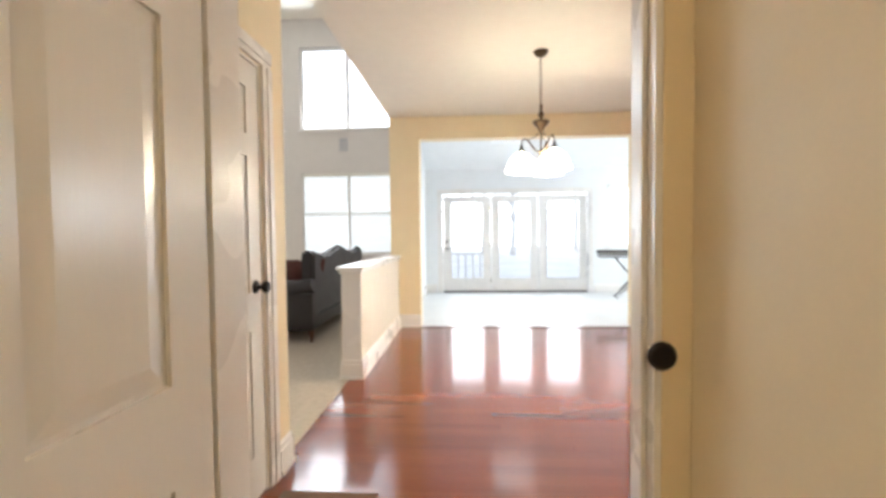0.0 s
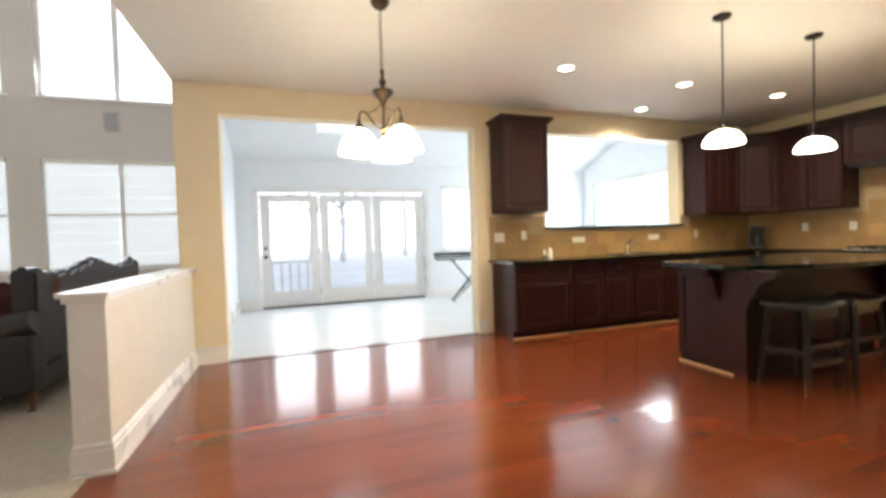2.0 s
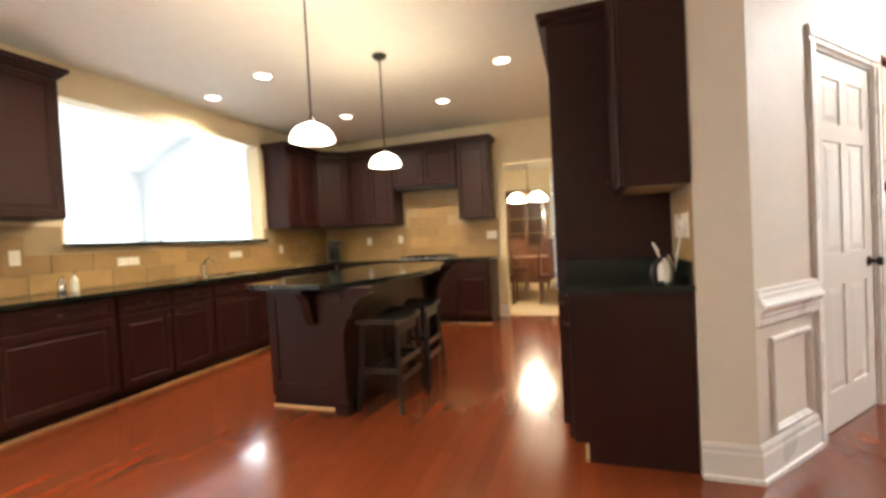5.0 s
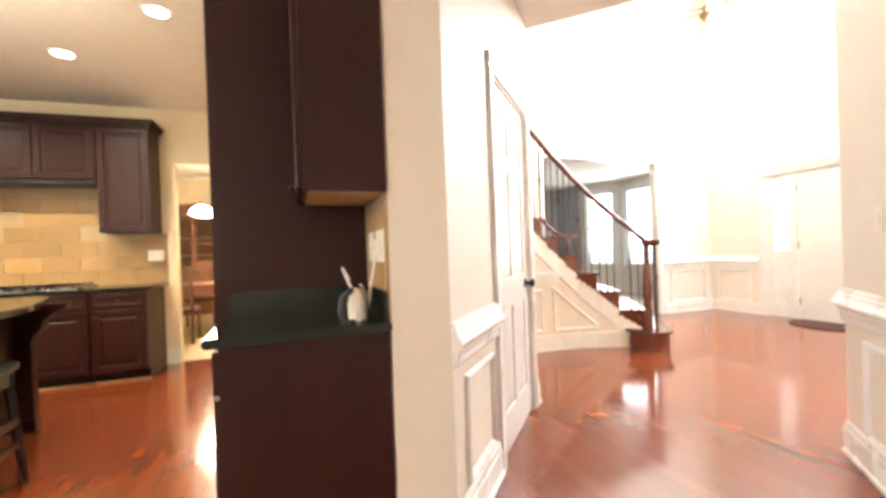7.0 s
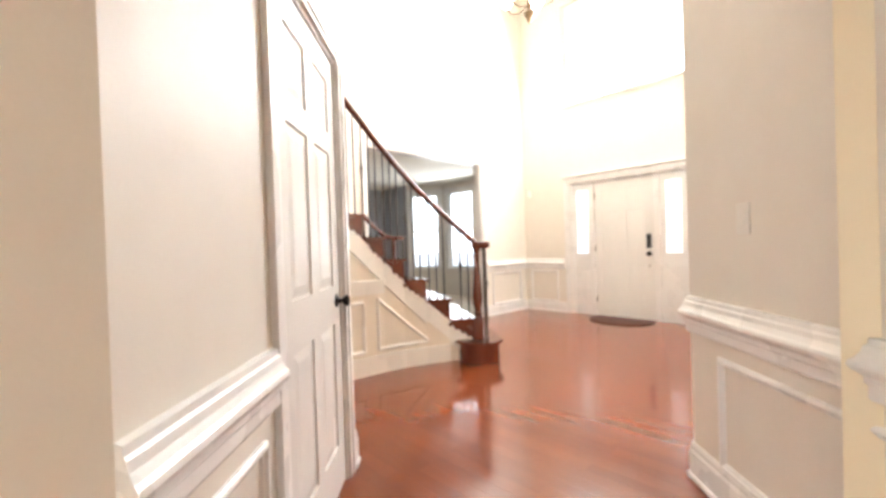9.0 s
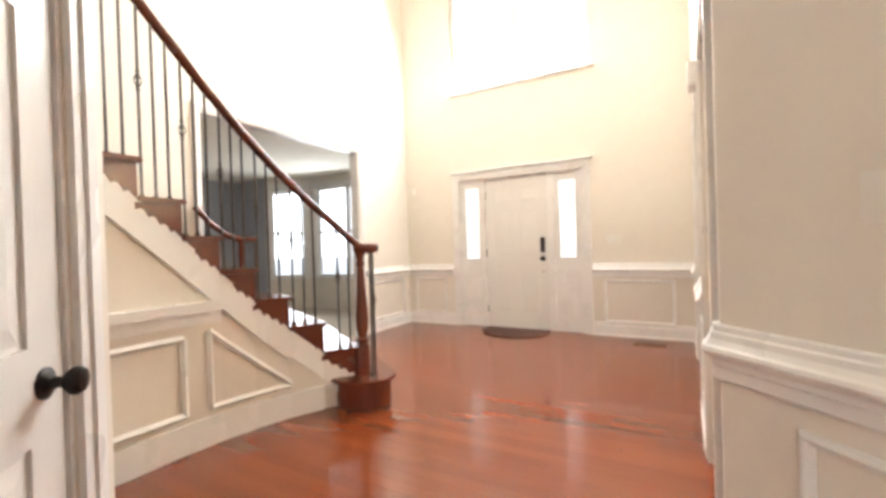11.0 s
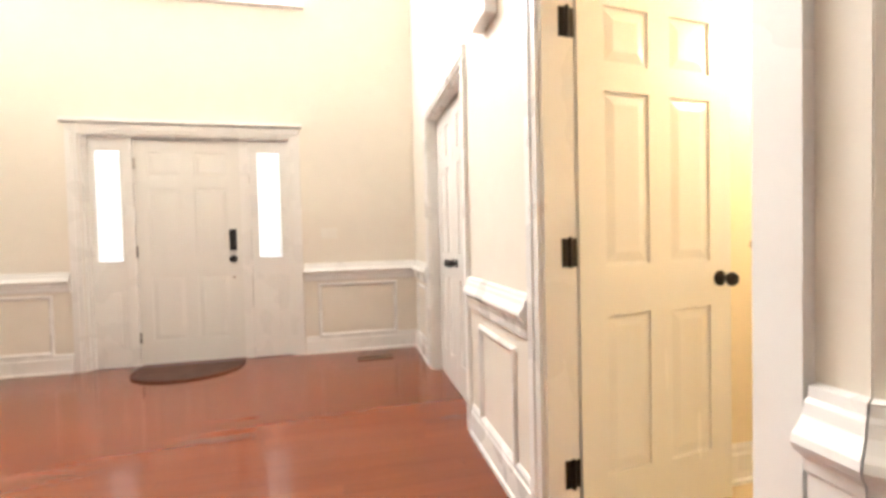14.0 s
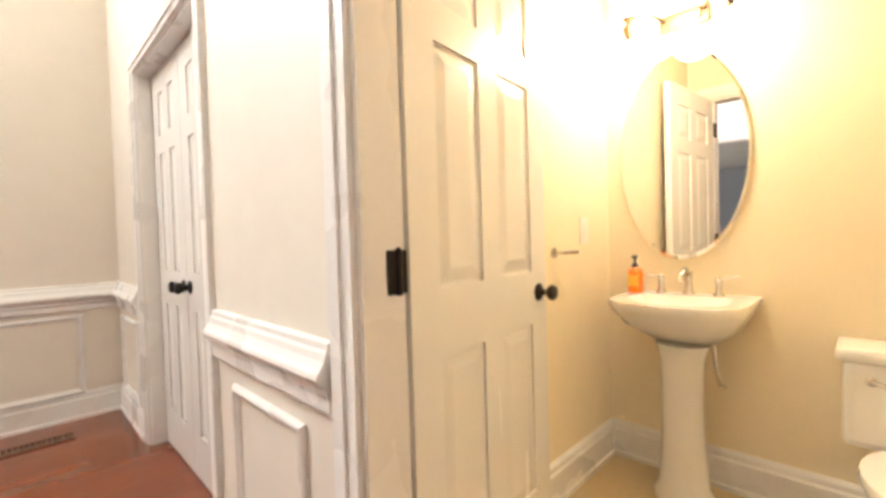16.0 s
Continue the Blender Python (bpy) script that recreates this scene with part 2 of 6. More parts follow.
def lathe(bm, prof, c=(0, 0, 0), seg=20, sx=1.0, sy=1.0, m=None):
    """A turned shape about a vertical axis: prof is radius, height from bottom to top."""
    rings = []
    for r, z in prof:
        r = max(r, 0.0004)
        rings.append([bm.verts.new((c[0] + sx * r * math.cos(2 * math.pi * i / seg), c[1] + sy * r * math.sin(2 * math.pi * i / seg), c[2] + z)) for i in range(seg)])
    for a, b in zip(rings, rings[1:]):
        for i in range(seg):
            bm.faces.new((a[i], a[(i + 1) % seg], b[(i + 1) % seg], b[i]))
    bm.faces.new(rings[0][::-1])
    bm.faces.new(rings[-1])
    if m:
        bmesh.ops.transform(bm, matrix=m, verts=[v for r in rings for v in r])


def tube(bm, pts, r, seg=8, sx=1.0, sy=1.0):
    """A round or flattened bar along points; r may be a list."""
    pts = [Vector(p) for p in pts]
    rings = []
    for i, p in enumerate(pts):
        d = (pts[min(i + 1, len(pts) - 1)] - pts[max(i - 1, 0)]).normalized()
        up = Vector((0, 0, 1)) if abs(d.z) < 0.98 else Vector((0, 1, 0))
        a = d.cross(up).normalized()
        b = a.cross(d).normalized()
        rad = r[i] if isinstance(r, (list, tuple)) else r
        rings.append([bm.verts.new(p + a * rad * sx * math.cos(2 * math.pi * k / seg) + b * rad * sy * math.sin(2 * math.pi * k / seg)) for k in range(seg)])
    for a, b in zip(rings, rings[1:]):
        for i in range(seg):
            bm.faces.new((a[i], a[(i + 1) % seg], b[(i + 1) % seg], b[i]))
    bm.faces.new(rings[0][::-1])
    bm.faces.new(rings[-1])


def face(px, py, nx, ny):
    """The frame of a wall's face: u along it, v out of it, z up; n points out of the wall."""
    n = math.hypot(nx, ny)
    nx, ny = nx / n, ny / n
    return Matrix(((ny, nx, 0, px), (-nx, ny, 0, py), (0, 0, 1, 0), (0, 0, 0, 1)))


def wall(name, M, u0, u1, thick, z0, z1, holes, material, label, category="wall"):
    """A wall behind its face, with openings (u0, u1, z0, z1) right through it."""
    bm = B()
    holes = sorted(holes)
    u = u0
    for a, b, c, d in holes:
        if a > u:
            box(bm, u, -thick, z0, a, 0, z1, m=M)
        if c > z0:
            box(bm, a, -thick, z0, b, 0, c, m=M)
        if d < z1:
            box(bm, a, -thick, d, b, 0, z1, m=M)
        u = b
    if u < u1:
        box(bm, u, -thick, z0, u1, 0, z1, m=M)
    return tagged(part(name, bm, material), label, category, kind="structure")


def profile_run(name, M, u0, u1, prof, label, material=None, cut0=0.0, cut1=0.0):
    """A moulding along a wall's face; prof is (out, height); the ends are cut on the slant for corners."""
    bm = B()
    a = [bm.verts.new(M @ Vector((u0 + cut0 * v, v, z))) for v, z in prof]
    b = [bm.verts.new(M @ Vector((u1 - cut1 * v, v, z))) for v, z in prof]
    n = len(prof)
    bm.faces.new(a)
    bm.faces.new(b[::-1])
    for i in range(n):
        bm.faces.new((a[i], a[(i + 1) % n], b[(i + 1) % n], b[i]))
    return tagged(part(name, bm, material or WHITE), label, name.replace("_", " "), kind="structure")


RAIL = [(0, 0.705), (0.016, 0.705), (0.020, 0.712), (0.020, 0.745), (0.026, 0.752), (0.026, 0.768), (0.036, 0.778), (0.045, 0.784), (0.051, 0.796), (0.048, 0.808), (0.040, 0.816), (0.030, 0.832), (0.026, 0.850), (0.020, 0.856), (0.018, 0.872), (0, 0.875)]
BASE = [(0, 0.0), (0.028, 0.0), (0.028, 0.018), (0.018, 0.024), (0.018, 0.125), (0.012, 0.135), (0.012, 0.155), (0.004, 0.17), (0, 0.17)]


def chair_rail(M, u0, u1, c0=0.0, c1=0.0):
    return profile_run("chair_rail", M, u0, u1, RAIL, "white painted moulded chair rail on the wall", cut0=c0, cut1=c1)


def baseboard(M, u0, u1, c0=0.0, c1=0.0):
    return profile_run("baseboard", M, u0, u1, BASE, "white painted baseboard along the floor", cut0=c0, cut1=c1)


def rings(bm, u0, u1, z0, z1, steps, cap=True, m=None):
    """A rectangular panel or moulding in one piece; steps are (inset, out) from its back edge inwards."""
    loops = [[bm.verts.new((u, v, z)) for u, z in ((u0 + k, z0 + k), (u1 - k, z0 + k), (u1 - k, z1 - k), (u0 + k, z1 - k))] for k, v in steps]
    for a, b in zip(loops, loops[1:] if cap else loops[1:] + loops[:1]):
        for i in range(4):
            bm.faces.new((a[i], a[(i + 1) % 4], b[(i + 1) % 4], b[i]))
    if cap:
        bm.faces.new(loops[-1])
        bm.faces.new(loops[0][::-1])
    if m:
        bmesh.ops.transform(bm, matrix=m, verts=[v for q in loops for v in q])


def panel_mould(M, u0, u1, z0, z1, w=0.035):
    """A picture-frame moulding on the lower wall."""
    bm = B()
    rings(bm, u0, u1, z0, z1, [(0, .0005), (0, .010), (.005, .016), (.012, .019), (.018, .018), (.024, .011), (w - .004, .008), (w, .0005)], False, M)
    return tagged(part("panel_moulding", bm, WHITE), "white picture-frame moulding on the wainscot", "moulding", kind="structure")


def casing(M, u0, u1, z1, depth=0.12, w=0.085, both=False, sill=None):
    """The trim round an opening, with its jamb lining."""
    bm = B()
    zb = sill if sill is not None else 0.0
    for v0, s in ((0.0, 1),) + (((-depth, -1),) if both else ()):
        for k, (o, t) in enumerate(((0.0, 0.014), (0.018, 0.022))):
            box(bm, u0 - w, v0 + (0 if not k else .014 * s), zb, u0 - o - .004 - (0.02 if k else 0), v0 + t * s, z1 + .004, m=M)
            box(bm, u1 + o + .004 + (0.02 if k else 0), v0 + (0 if not k else .014 * s), zb, u1 + w, v0 + t * s, z1 + .004, m=M)
        box(bm, u0 - w, v0, z1 + .004, u1 + w, v0 + .014 * s, z1 + w, m=M)
        box(bm, u0 - w, v0 + .014 * s, z1 + .03, u1 + w, v0 + .022 * s, z1 + w - .002, m=M)
    box(bm, u0, -depth + .003, zb, u0 + .014, -.003, z1 - .014, m=M)
    box(bm, u1 - .014, -depth + .003, zb, u1, -.003, z1 - .014, m=M)
    box(bm, u0, -depth + .003, z1 - .014, u1, -.003, z1, m=M)
    return tagged(part("door_trim", bm, WHITE), "white painted trim round the opening", "trim", kind="structure")


def six_panel(name, M, w, h, label, knob_u=None, sides=(1,), hinge_u=None, material=None, cols=2, kz=0.94, hinge_mat=None):
    """A six-panel door: leaf in the plane v = 0 to -0.035, u from 0 to w."""
    material = material or DOORP
    d = thing(name, M, label, "door")
    t = 0.036
    st, mid = (0.11, 0.10) if cols == 2 else (0.07, 0)
    rows = [(0.22, 0.80), (0.98, 1.60), (1.70, h - 0.12)]
    pw = (w - 2 * st - mid) / 2 if cols == 2 else w - 2 * st
    us = [(st, st + pw), (st + pw + mid, w - st)] if cols == 2 else [(st, w - st)]
    bm = B()
    box(bm, 0, -t, 0.008, st, 0, h)
    box(bm, w - st, -t, 0.008, w, 0, h)
    edges = [0.008] + [z for r in rows for z in r] + [h]
    for k in range(0, len(edges), 2):
        box(bm, st, -t, edges[k], w - st, 0, edges[k + 1])
    if cols == 2:
        for a, b in rows:
            box(bm, st + pw, -t, a, st + pw + mid, 0, b)
    part("leaf_frame", bm, material, d)
    for a, b in us:
        for z0, z1 in rows:
            bm = B()
            box(bm, a, -t + .008, z0, b, -.008, z1)
            for v0, v1 in ((-.008, -.002), (-t + .008, -t + .002)):
                i, j = 0.010, 0.045
                q = [[bm.verts.new((uu, vv, zz)) for uu, zz in ((a + k, z0 + k), (b - k, z0 + k), (b - k, z1 - k), (a + k, z1 - k))] for k, vv in ((i, v0), (j, v1))]
                bm.faces.new(q[1])
                for n in range(4):
                    bm.faces.new((q[0][n], q[0][(n + 1) % 4], q[1][(n + 1) % 4], q[1][n]))
            part("panel", bm, material, d)
    if knob_u is not None:
        for s in sides:
            add_knob(d, knob_u, 0.0 if s > 0 else -t, s, kz)
    if hinge_u is not None:
        for z in (0.25, 1.03, 1.82):
            bm = B()
            box(bm, hinge_u - .03, -0.004, z - .05, hinge_u + .03, .004, z + .05, .003)
            lathe(bm, [(.007, -.052), (.008, -.05), (.008, .05), (.004, .056)], (hinge_u, .006, z), 10)
            part("hinge", bm, hinge_mat or BLACK, d, "steel hinge" if hinge_mat else "dark bronze hinge")
    return d


def add_knob(d, u, v, s, z=0.94, material=None):
    bm = B()
    m = Matrix.Translation((u, v, z)) @ Matrix.Rotation(radians(-90 * s), 4, "X")
    lathe(bm, [(.031, 0), (.031, .005), (.024, .010), (.012, .014), (.010, .030), (.018, .036), (.027, .045), (.028, .055), (.022, .064), (.008, .067)], seg=18, m=m)
    return part("knob", bm, material or BLACK, d, "round dark bronze knob", smooth=True)


I4 = Matrix()

# ---- structure ----
H = 2.81      # kitchen ceiling
HF = 5.45     # foyer ceiling


def slab(name, pts, z0, z1, material, label, category):
    bm = B()
    prism(bm, pts, z0, z1)
    return tagged(part(name, bm, material), label, category, kind="structure")


def rect(x0, y0, x1, y1):
    return [(x0, y0), (x1, y0), (x1, y1), (x0, y1)]


slab("ground", rect(-400, -400, 400, 400), -0.5, -0.32, LAWN, "pale winter lawn round the house", "ground")
slab("subfloor", rect(-0.07, -4.9, 7.95, 6.30), -0.10, -0.012, GROOVE, "dark joints under the red floorboards", "floor")
slab("carpet_living", rect(-6.2, 2.6, -0.072, 9.6), -0.10, 0.004, CARPET, "beige carpet of the living room", "carpet")
slab("floor_sunroom", rect(-0.2, 6.125, 7.6, 9.8), -0.10, -0.004, SUNFLOOR, "pale tiled sunroom floor", "floor")
slab("floor_powder", [(2.1, -2.1), (3.76, -2.1), (3.76, -0.85), (2.76, 0.15), (2.1, 0.15)], -0.0115, 0.002, BEIGET, "beige tiled floor of the powder room", "floor")
slab("floor_dining", rect(7.955, 0, 13, 6.3), -0.10, 0.003, BEIGET, "pale floor of the dining room", "floor")
slab("floor_parlour", rect(7.67, -6.5, 13, -0.1), -0.0115, 0.002, CARPET, "beige carpet of the front room", "carpet")
slab("floor_hall", rect(0.2, -1.8, 1.6, 1.30), -0.0115, -0.0105, BEIGET, "floor of the back hall", "floor")

FK = face(0, 6.12, 0, -1)            # kitchen's back wall, u = -x
wall("wall_north", FK, -7.99, 0.08, 0.18, 0, H + .3, [(-3.12, -0.32, 0, 2.52), (-6.42, -4.13, 1.27, 2.53)], CREAM, "cream painted kitchen wall with wide openings")
wall("wall_north_upper", FK, -7.99, 0.08, 0.18, H + .31, 5.9, [], LIVING, "pale upper wall above the kitchen")
FE = face(7.89, 0, -1, 0)            # kitchen's east wall, u = y
wall("wall_east", FE, 1.44, 6.11, 0.12, 0, H, [(2.2, 3.10, 0, 2.21)], CREAM, "cream painted kitchen wall with a doorway")
FD = face(0, 1.56, 0, 1)             # wall behind the desk and refrigerator, u = x
wall("wall_desk", FD, 4.13, 8.0, 0.12, 0, H, [], CREAM, "cream painted wall behind the refrigerator")
bm = B()
prism(bm, [(3.985, 1.33), (4.131, 1.197), (4.131, 1.56), (3.985, 1.56)], 0, H)
tagged(part("wall_corner", bm, FOYER), "pale painted end of the wall between kitchen and hall", "wall", kind="structure")
FP = face(5.184, 0.24, -.673, -.74)        # pantry wall on the slant
LP = 1.62
wall("wall_pantry", FP, -0.045, LP - 0.19, 0.11, 0, H, [(0.125, 0.935, 0, 2.085)], FOYER, "pale painted slanting wall with the pantry door")
FS = face(1.74, 1.28, 1, 1)          # hall's slanting wall opposite
LS = 3.026
wall("wall_slant", FS, 0, LS, 0.10, 0, H, [], FOYER, "beige slanting wall with white wainscot")
FW = face(3.88, 0, 1, 0)             # foyer's west wall, u = -y
wall("wall_west", FW, 0.862, 4.86, 0.12, 0, H, [(1.015, 1.81, 0, 2.04), (2.80, 3.88, 0, 2.06)], FOYER, "pale beige foyer wall with closet and powder room doors")
wall("wall_west_upper", FW, 1.2, 4.86, 0.12, H + .002, HF, [], FOYER, "pale upper wall of the tall foyer")
FF = face(0, -4.70, 0, 1)            # front wall, u = x
wall("wall_south", FF, 3.76, 7.80, 0.16, 0, 2.70, [(5.06, 6.78, 0, 2.06)], FOYER, "pale front wall with the entry door")
wall("wall_south_upper", FF, 3.76, 7.80, 0.16, 2.70, HF, [(4.94, 6.86, 3.30, 4.90)], FOYER, "pale upper front wall with a high window")
FX = face(7.67, 0, -1, 0)            # foyer's east wall, u = y
wall("wall_foyer_east", FX, -4.70, 1.32, 0.13, 0, HF, [(-3.58, -1.49, 0, 2.41)], FOYER, "pale foyer wall with a wide opening")
wall("wall_stair_north", face(0, 1.44, 0, -1), -7.67, -5.2, 0.0999, 0, HF, [], FOYER, "pale wall at the head of the stairs")
wall("wall_pantry_side", face(5.32, 0, 1, 0), -1.33, -0.25, 0.10, 0, HF, [], FOYER, "pale wall beside the stairs")
FH = face(5.34, 0.22, 1, -1)         # header between the hall and the tall foyer
wall("wall_foyer_header", FH, 0.02, 2.10, 0.11, H + .003, HF, [], FOYER, "pale upper wall over the hall's end")
slab("ceiling", [(-0.08, 1.37), (1.72, 1.37), (1.74, 1.26), (3.88, -0.88), (3.88, -1.26), (5.38, 0.24), (5.40, 1.43), (8.0, 1.43), (8.0, 6.11), (-0.08, 6.11)], H + .001, H + .12, CEIL, "cream painted flat kitchen ceiling", "ceiling")
slab("ceiling_foyer", rect(3.7, -4.9, 7.8, 1.6), HF, HF + .1, CEIL, "pale ceiling of the tall foyer", "ceiling")
# wall of the back hall with its doorway
FB = face(0, 1.37, 0, 1)
wall("wall_hall_end", FB, -0.13, 1.76, 0.12, 0, H, [(0.44, 1.314, 0, 2.06)], CREAM, "cream wall with the doorway of the back hall")
wall("wall_hall_west", face(0.28, 0, 1, 0), -1.25, 1.7, 0.1, 0, H, [], CREAM, "cream wall of the back hall")
wall("wall_hall_east", face(1.365, 0, -1, 0), -1.7, 1.25, 0.1, 0, H, [(0.36, 1.2495, 0, 2.06)], CREAM, "cream wall of the back hall with a flush door")
wall("wall_hall_south", face(0, -1.6, 0, 1), 0.28, 1.365, 0.1, 0, H, [], CREAM, "cream end wall of the back hall")
slab("ceiling_hall", rect(0.15, -1.75, 1.45, 1.25), 2.5, 2.6, CEIL, "cream ceiling of the back hall", "ceiling")
FL = face(-0.03, 0, 1, 0)            # closet wall beside the nook, u = -y
wall("wall_closet", FL, -2.69, -1.37, 0.10, 0, H, [(-2.44, -1.66, 0, 2.05)], CREAM, "cream wall with a white panelled closet door")
wall("wall_nook_upper", face(0.0, 0, 1, 0), -6.12, -1.3, 0.10, H + .13, 5.9, [], LIVING, "pale upper wall over the living room's edge")
# living room
FV = face(0, 9.5, 0, -1)
WINL = [(-4.42, -3.02), (-2.62, -0.58)]
bm = B()
for x0, x1 in ((-6.3, -4.42), (-3.02, -2.62), (-0.58, -0.10)):
    box(bm, x0, 9.5, -0.1, x1, 9.66, 5.9)
for (x0, x1), top in zip(WINL, (5.66, 5.30)):
    for a, b in ((-0.1, 0.85), (2.60, 3.54), (top, 5.9)):
        box(bm, x0, 9.5, a, x1, 9.66, b)
tagged(part("wall_living_north", bm, LIVING), "pale grey living room wall with tall windows", "wall", kind="structure")
wall("wall_living_west", face(-6.2, 0, 1, 0), -9.6, -2.5, 0.1, -0.1, 5.9, [], LIVING, "pale grey living room wall")
wall("wall_living_south", face(0, 2.65, 0, 1), -6.2, -0.131, 0.1, -0.1, 5.9, [], LIVING, "pale grey living room wall")
wall("wall_living_east", face(-0.10, 0, -1, 0), 6.31, 9.5, 0.1, -0.1, 5.9, [], LIVING, "pale grey wall between living room and sunroom")
slab("ceiling_living", rect(-6.3, 2.5, 0.1, 9.7), 5.9, 6.0, CEIL, "pale high ceiling of the living room", "ceiling")
# half wall
bm = B()
box(bm, -0.13, 4.03, 0, 0.03, 6.118, 0.93)
hw = tagged(part("half_wall", bm, FOYER), "pale half wall with a white cap", "half wall", kind="structure")
bm = B()
box(bm, -0.165, 3.985, 0.945, 0.065, 6.115, 0.972, .006)
box(bm, -0.148, 4.005, 0.915, 0.048, 6.115, 0.945, .006)
tagged(part("half_wall_cap", bm, WHITE), "white painted wooden cap of the half wall", "cap", kind="structure")
FHW = face(0.03, 0, 1, 0)
baseboard(FHW, -6.12, -4.03, 1, -1)
baseboard(face(0, 4.03, 0, -1), -0.03, 0.13, -1, -1)
bm = B()
box(bm, -0.133, 4.026, 0.17, 0.033, 4.029, 0.915)
tagged(part("half_wall_end", bm, WHITE), "white end of the half wall", "trim", kind="structure")
# sunroom
FN = face(0, 9.64, 0, -1)            # u = -x
wall("wall_sunroom_north", FN, -7.6, -0.05, 0.16, -0.1, 2.75, [(-3.54, -0.40, 0.0, 2.14), (-5.0, -3.92, 0.95, 2.28)], SUNWALL, "white sunroom wall with glazed doors")
FSE = face(7.45, 0, -1, 0)           # u = y
wall("wall_sunroom_east", FSE, 6.31, 9.64, 0.16, -0.1, 4.2, [(6.5, 9.3, 1.05, 2.35)], SUNWALL, "white sunroom wall with a row of windows")
wall("wall_sunroom_west", face(0.05, 0, 1, 0), -9.64, -6.31, 0.1, -0.1, 4.2, [], SUNWALL, "white sunroom wall")
bm = B()
box(bm, 0.05, 6.304, 2.53, 7.45, 6.31, 4.3)
for x0, x1, a, b in ((0.05, 0.32, 0, 2.53), (3.12, 4.13, 0, 2.53), (4.13, 6.42, 0, 1.27), (6.42, 7.45, 0, 2.53)):
    box(bm, x0, 6.304, a, x1, 6.31, b)
tagged(part("wall_sunroom_south", bm, SUNWALL), "white painted sunroom side of the kitchen wall", "wall", kind="structure")
bm = B()


def sl(y):
    return 2.66 + (9.64 - y) * 0.40


SKX, SKY = (1.42, 2.15), (7.95, 8.75)
for x0, x1, y0, y1 in ((-0.1, 7.6, 6.30, SKY[0]), (-0.1, 7.6, SKY[1], 9.80), (-0.1, SKX[0], SKY[0], SKY[1]), (SKX[1], 7.6, SKY[0], SKY[1])):
    prism(bm, [(y0, sl(y0)), (y1, sl(y1)), (y1, sl(y1) + .14), (y0, sl(y0) + .14)], x0, x1, "x")
tagged(part("ceiling_sunroom", bm, SUNWALL), "white sloping sunroom ceiling with a skylight", "ceiling", kind="structure")
# dining room, front room, powder room
wall("wall_dining_east", face(12.6, 0, -1, 0), 0, 6.3, 0.1, 0, H, [], CREAM, "cream dining room wall")
wall("wall_dining_north", face(0, 6.3, 0, -1), -12.7, -8.02, 0.1, 0, H, [], CREAM, "cream dining room wall")
wall("wall_dining_south", face(0, 0.6, 0, 1), 7.81, 12.7, 0.1, 0, H, [], CREAM, "cream dining room wall")
slab("ceiling_dining", rect(8.0, 0, 12.8, 6.4), H, H + .1, CEIL, "cream dining room ceiling", "ceiling")
slab("ceiling_parlour", rect(7.80, -6.6, 12.9, 0), 2.56, 2.66, CEIL, "pale front room ceiling", "ceiling")
wall("wall_parlour_north", face(0, -0.3, 0, -1), -12.7, -7.80, 0.1, 0, 2.56, [], GREYWALL, "slate grey front room wall")
wall("wall_parlour_east", face(12.0, 0, -1, 0), -4.7, -0.3, 0.1, 0, 2.56, [], GREYWALL, "slate grey front room wall")
FBY = face(0, -5.30, 0, 1)
wall("wall_bay", FBY, 8.55, 10.40, 0.14, 0, 2.56, [(8.70, 10.28, 0.62, 2.36)], FOYER, "pale bay wall with a window")
FB2 = face(11.0, -4.70, -1, 1)       # u runs back towards the bay's front
wall("wall_bay_side", FB2, -0.849, 0.0, 0.14, 0, 2.56, [(-0.74, -0.10, 0.62, 2.36)], FOYER, "pale bay wall with a narrow window")
wall("wall_bay_west", face(8.55, -5.30, 1, 1), -0.849, 0.0, 0.14, 0, 2.56, [], FOYER, "pale bay wall")
wall("wall_parlour_south", face(0, -4.70, 0, 1), 11.0, 12.0, 0.14, 0, 2.56, [], GREYWALL, "slate grey front room wall")
FPW = face(2.28, 0, 1, 0)            # powder room, u = -y
wall("wall_powder_west", FPW, 0.2, 2.1, 0.1, 0, H, [], POWDER, "butter yellow powder room wall")
FPO = face(0, -1.96, 0, 1)
wall("wall_powder_south", FPO, 2.28, 3.755, 0.1, 0, H, [], POWDER, "butter yellow powder room wall")
wall("wall_powder_north", face(0, -0.30, 0, -1), -3.3, -2.28, 0.1, 0, H, [], POWDER, "butter yellow powder room wall")
bm = B()
prism(bm, [(3.24, -0.30), (3.26, -0.28), (3.745, -0.87), (3.74, -0.90)], 0, H)
box(bm, 3.752, -1.95, 2.06, 3.757, -0.9, H)
tagged(part("wall_powder_slant", bm, POWDER), "butter yellow powder room wall", "wall", kind="structure")
slab("ceiling_powder", rect(2.1, -2.1, 3.76, -0.2), 2.5, 2.6, POWDER, "pale powder room ceiling", "ceiling")

# mouldings
chair_rail(FF, 3.88, 4.96, 1, 0); chair_rail(FF, 6.88, 7.67, 0, 1)
baseboard(FF, 3.88, 4.96, 1, 0); baseboard(FF, 6.88, 7.67, 0, 1)
panel_mould(FF, 4.08, 4.84, 0.16, 0.68); panel_mould(FF, 7.02, 7.55, 0.16, 0.68)
chair_rail(FX, -4.70, -3.67, 1, 0); baseboard(FX, -4.70, -3.67, 1, 0); panel_mould(FX, -4.55, -3.80, 0.16, 0.68)
chair_rail(FW, 3.975, 4.70, 0, 1); baseboard(FW, 3.975, 4.70, 0, 1); panel_mould(FW, 4.07, 4.58, 0.16, 0.66)
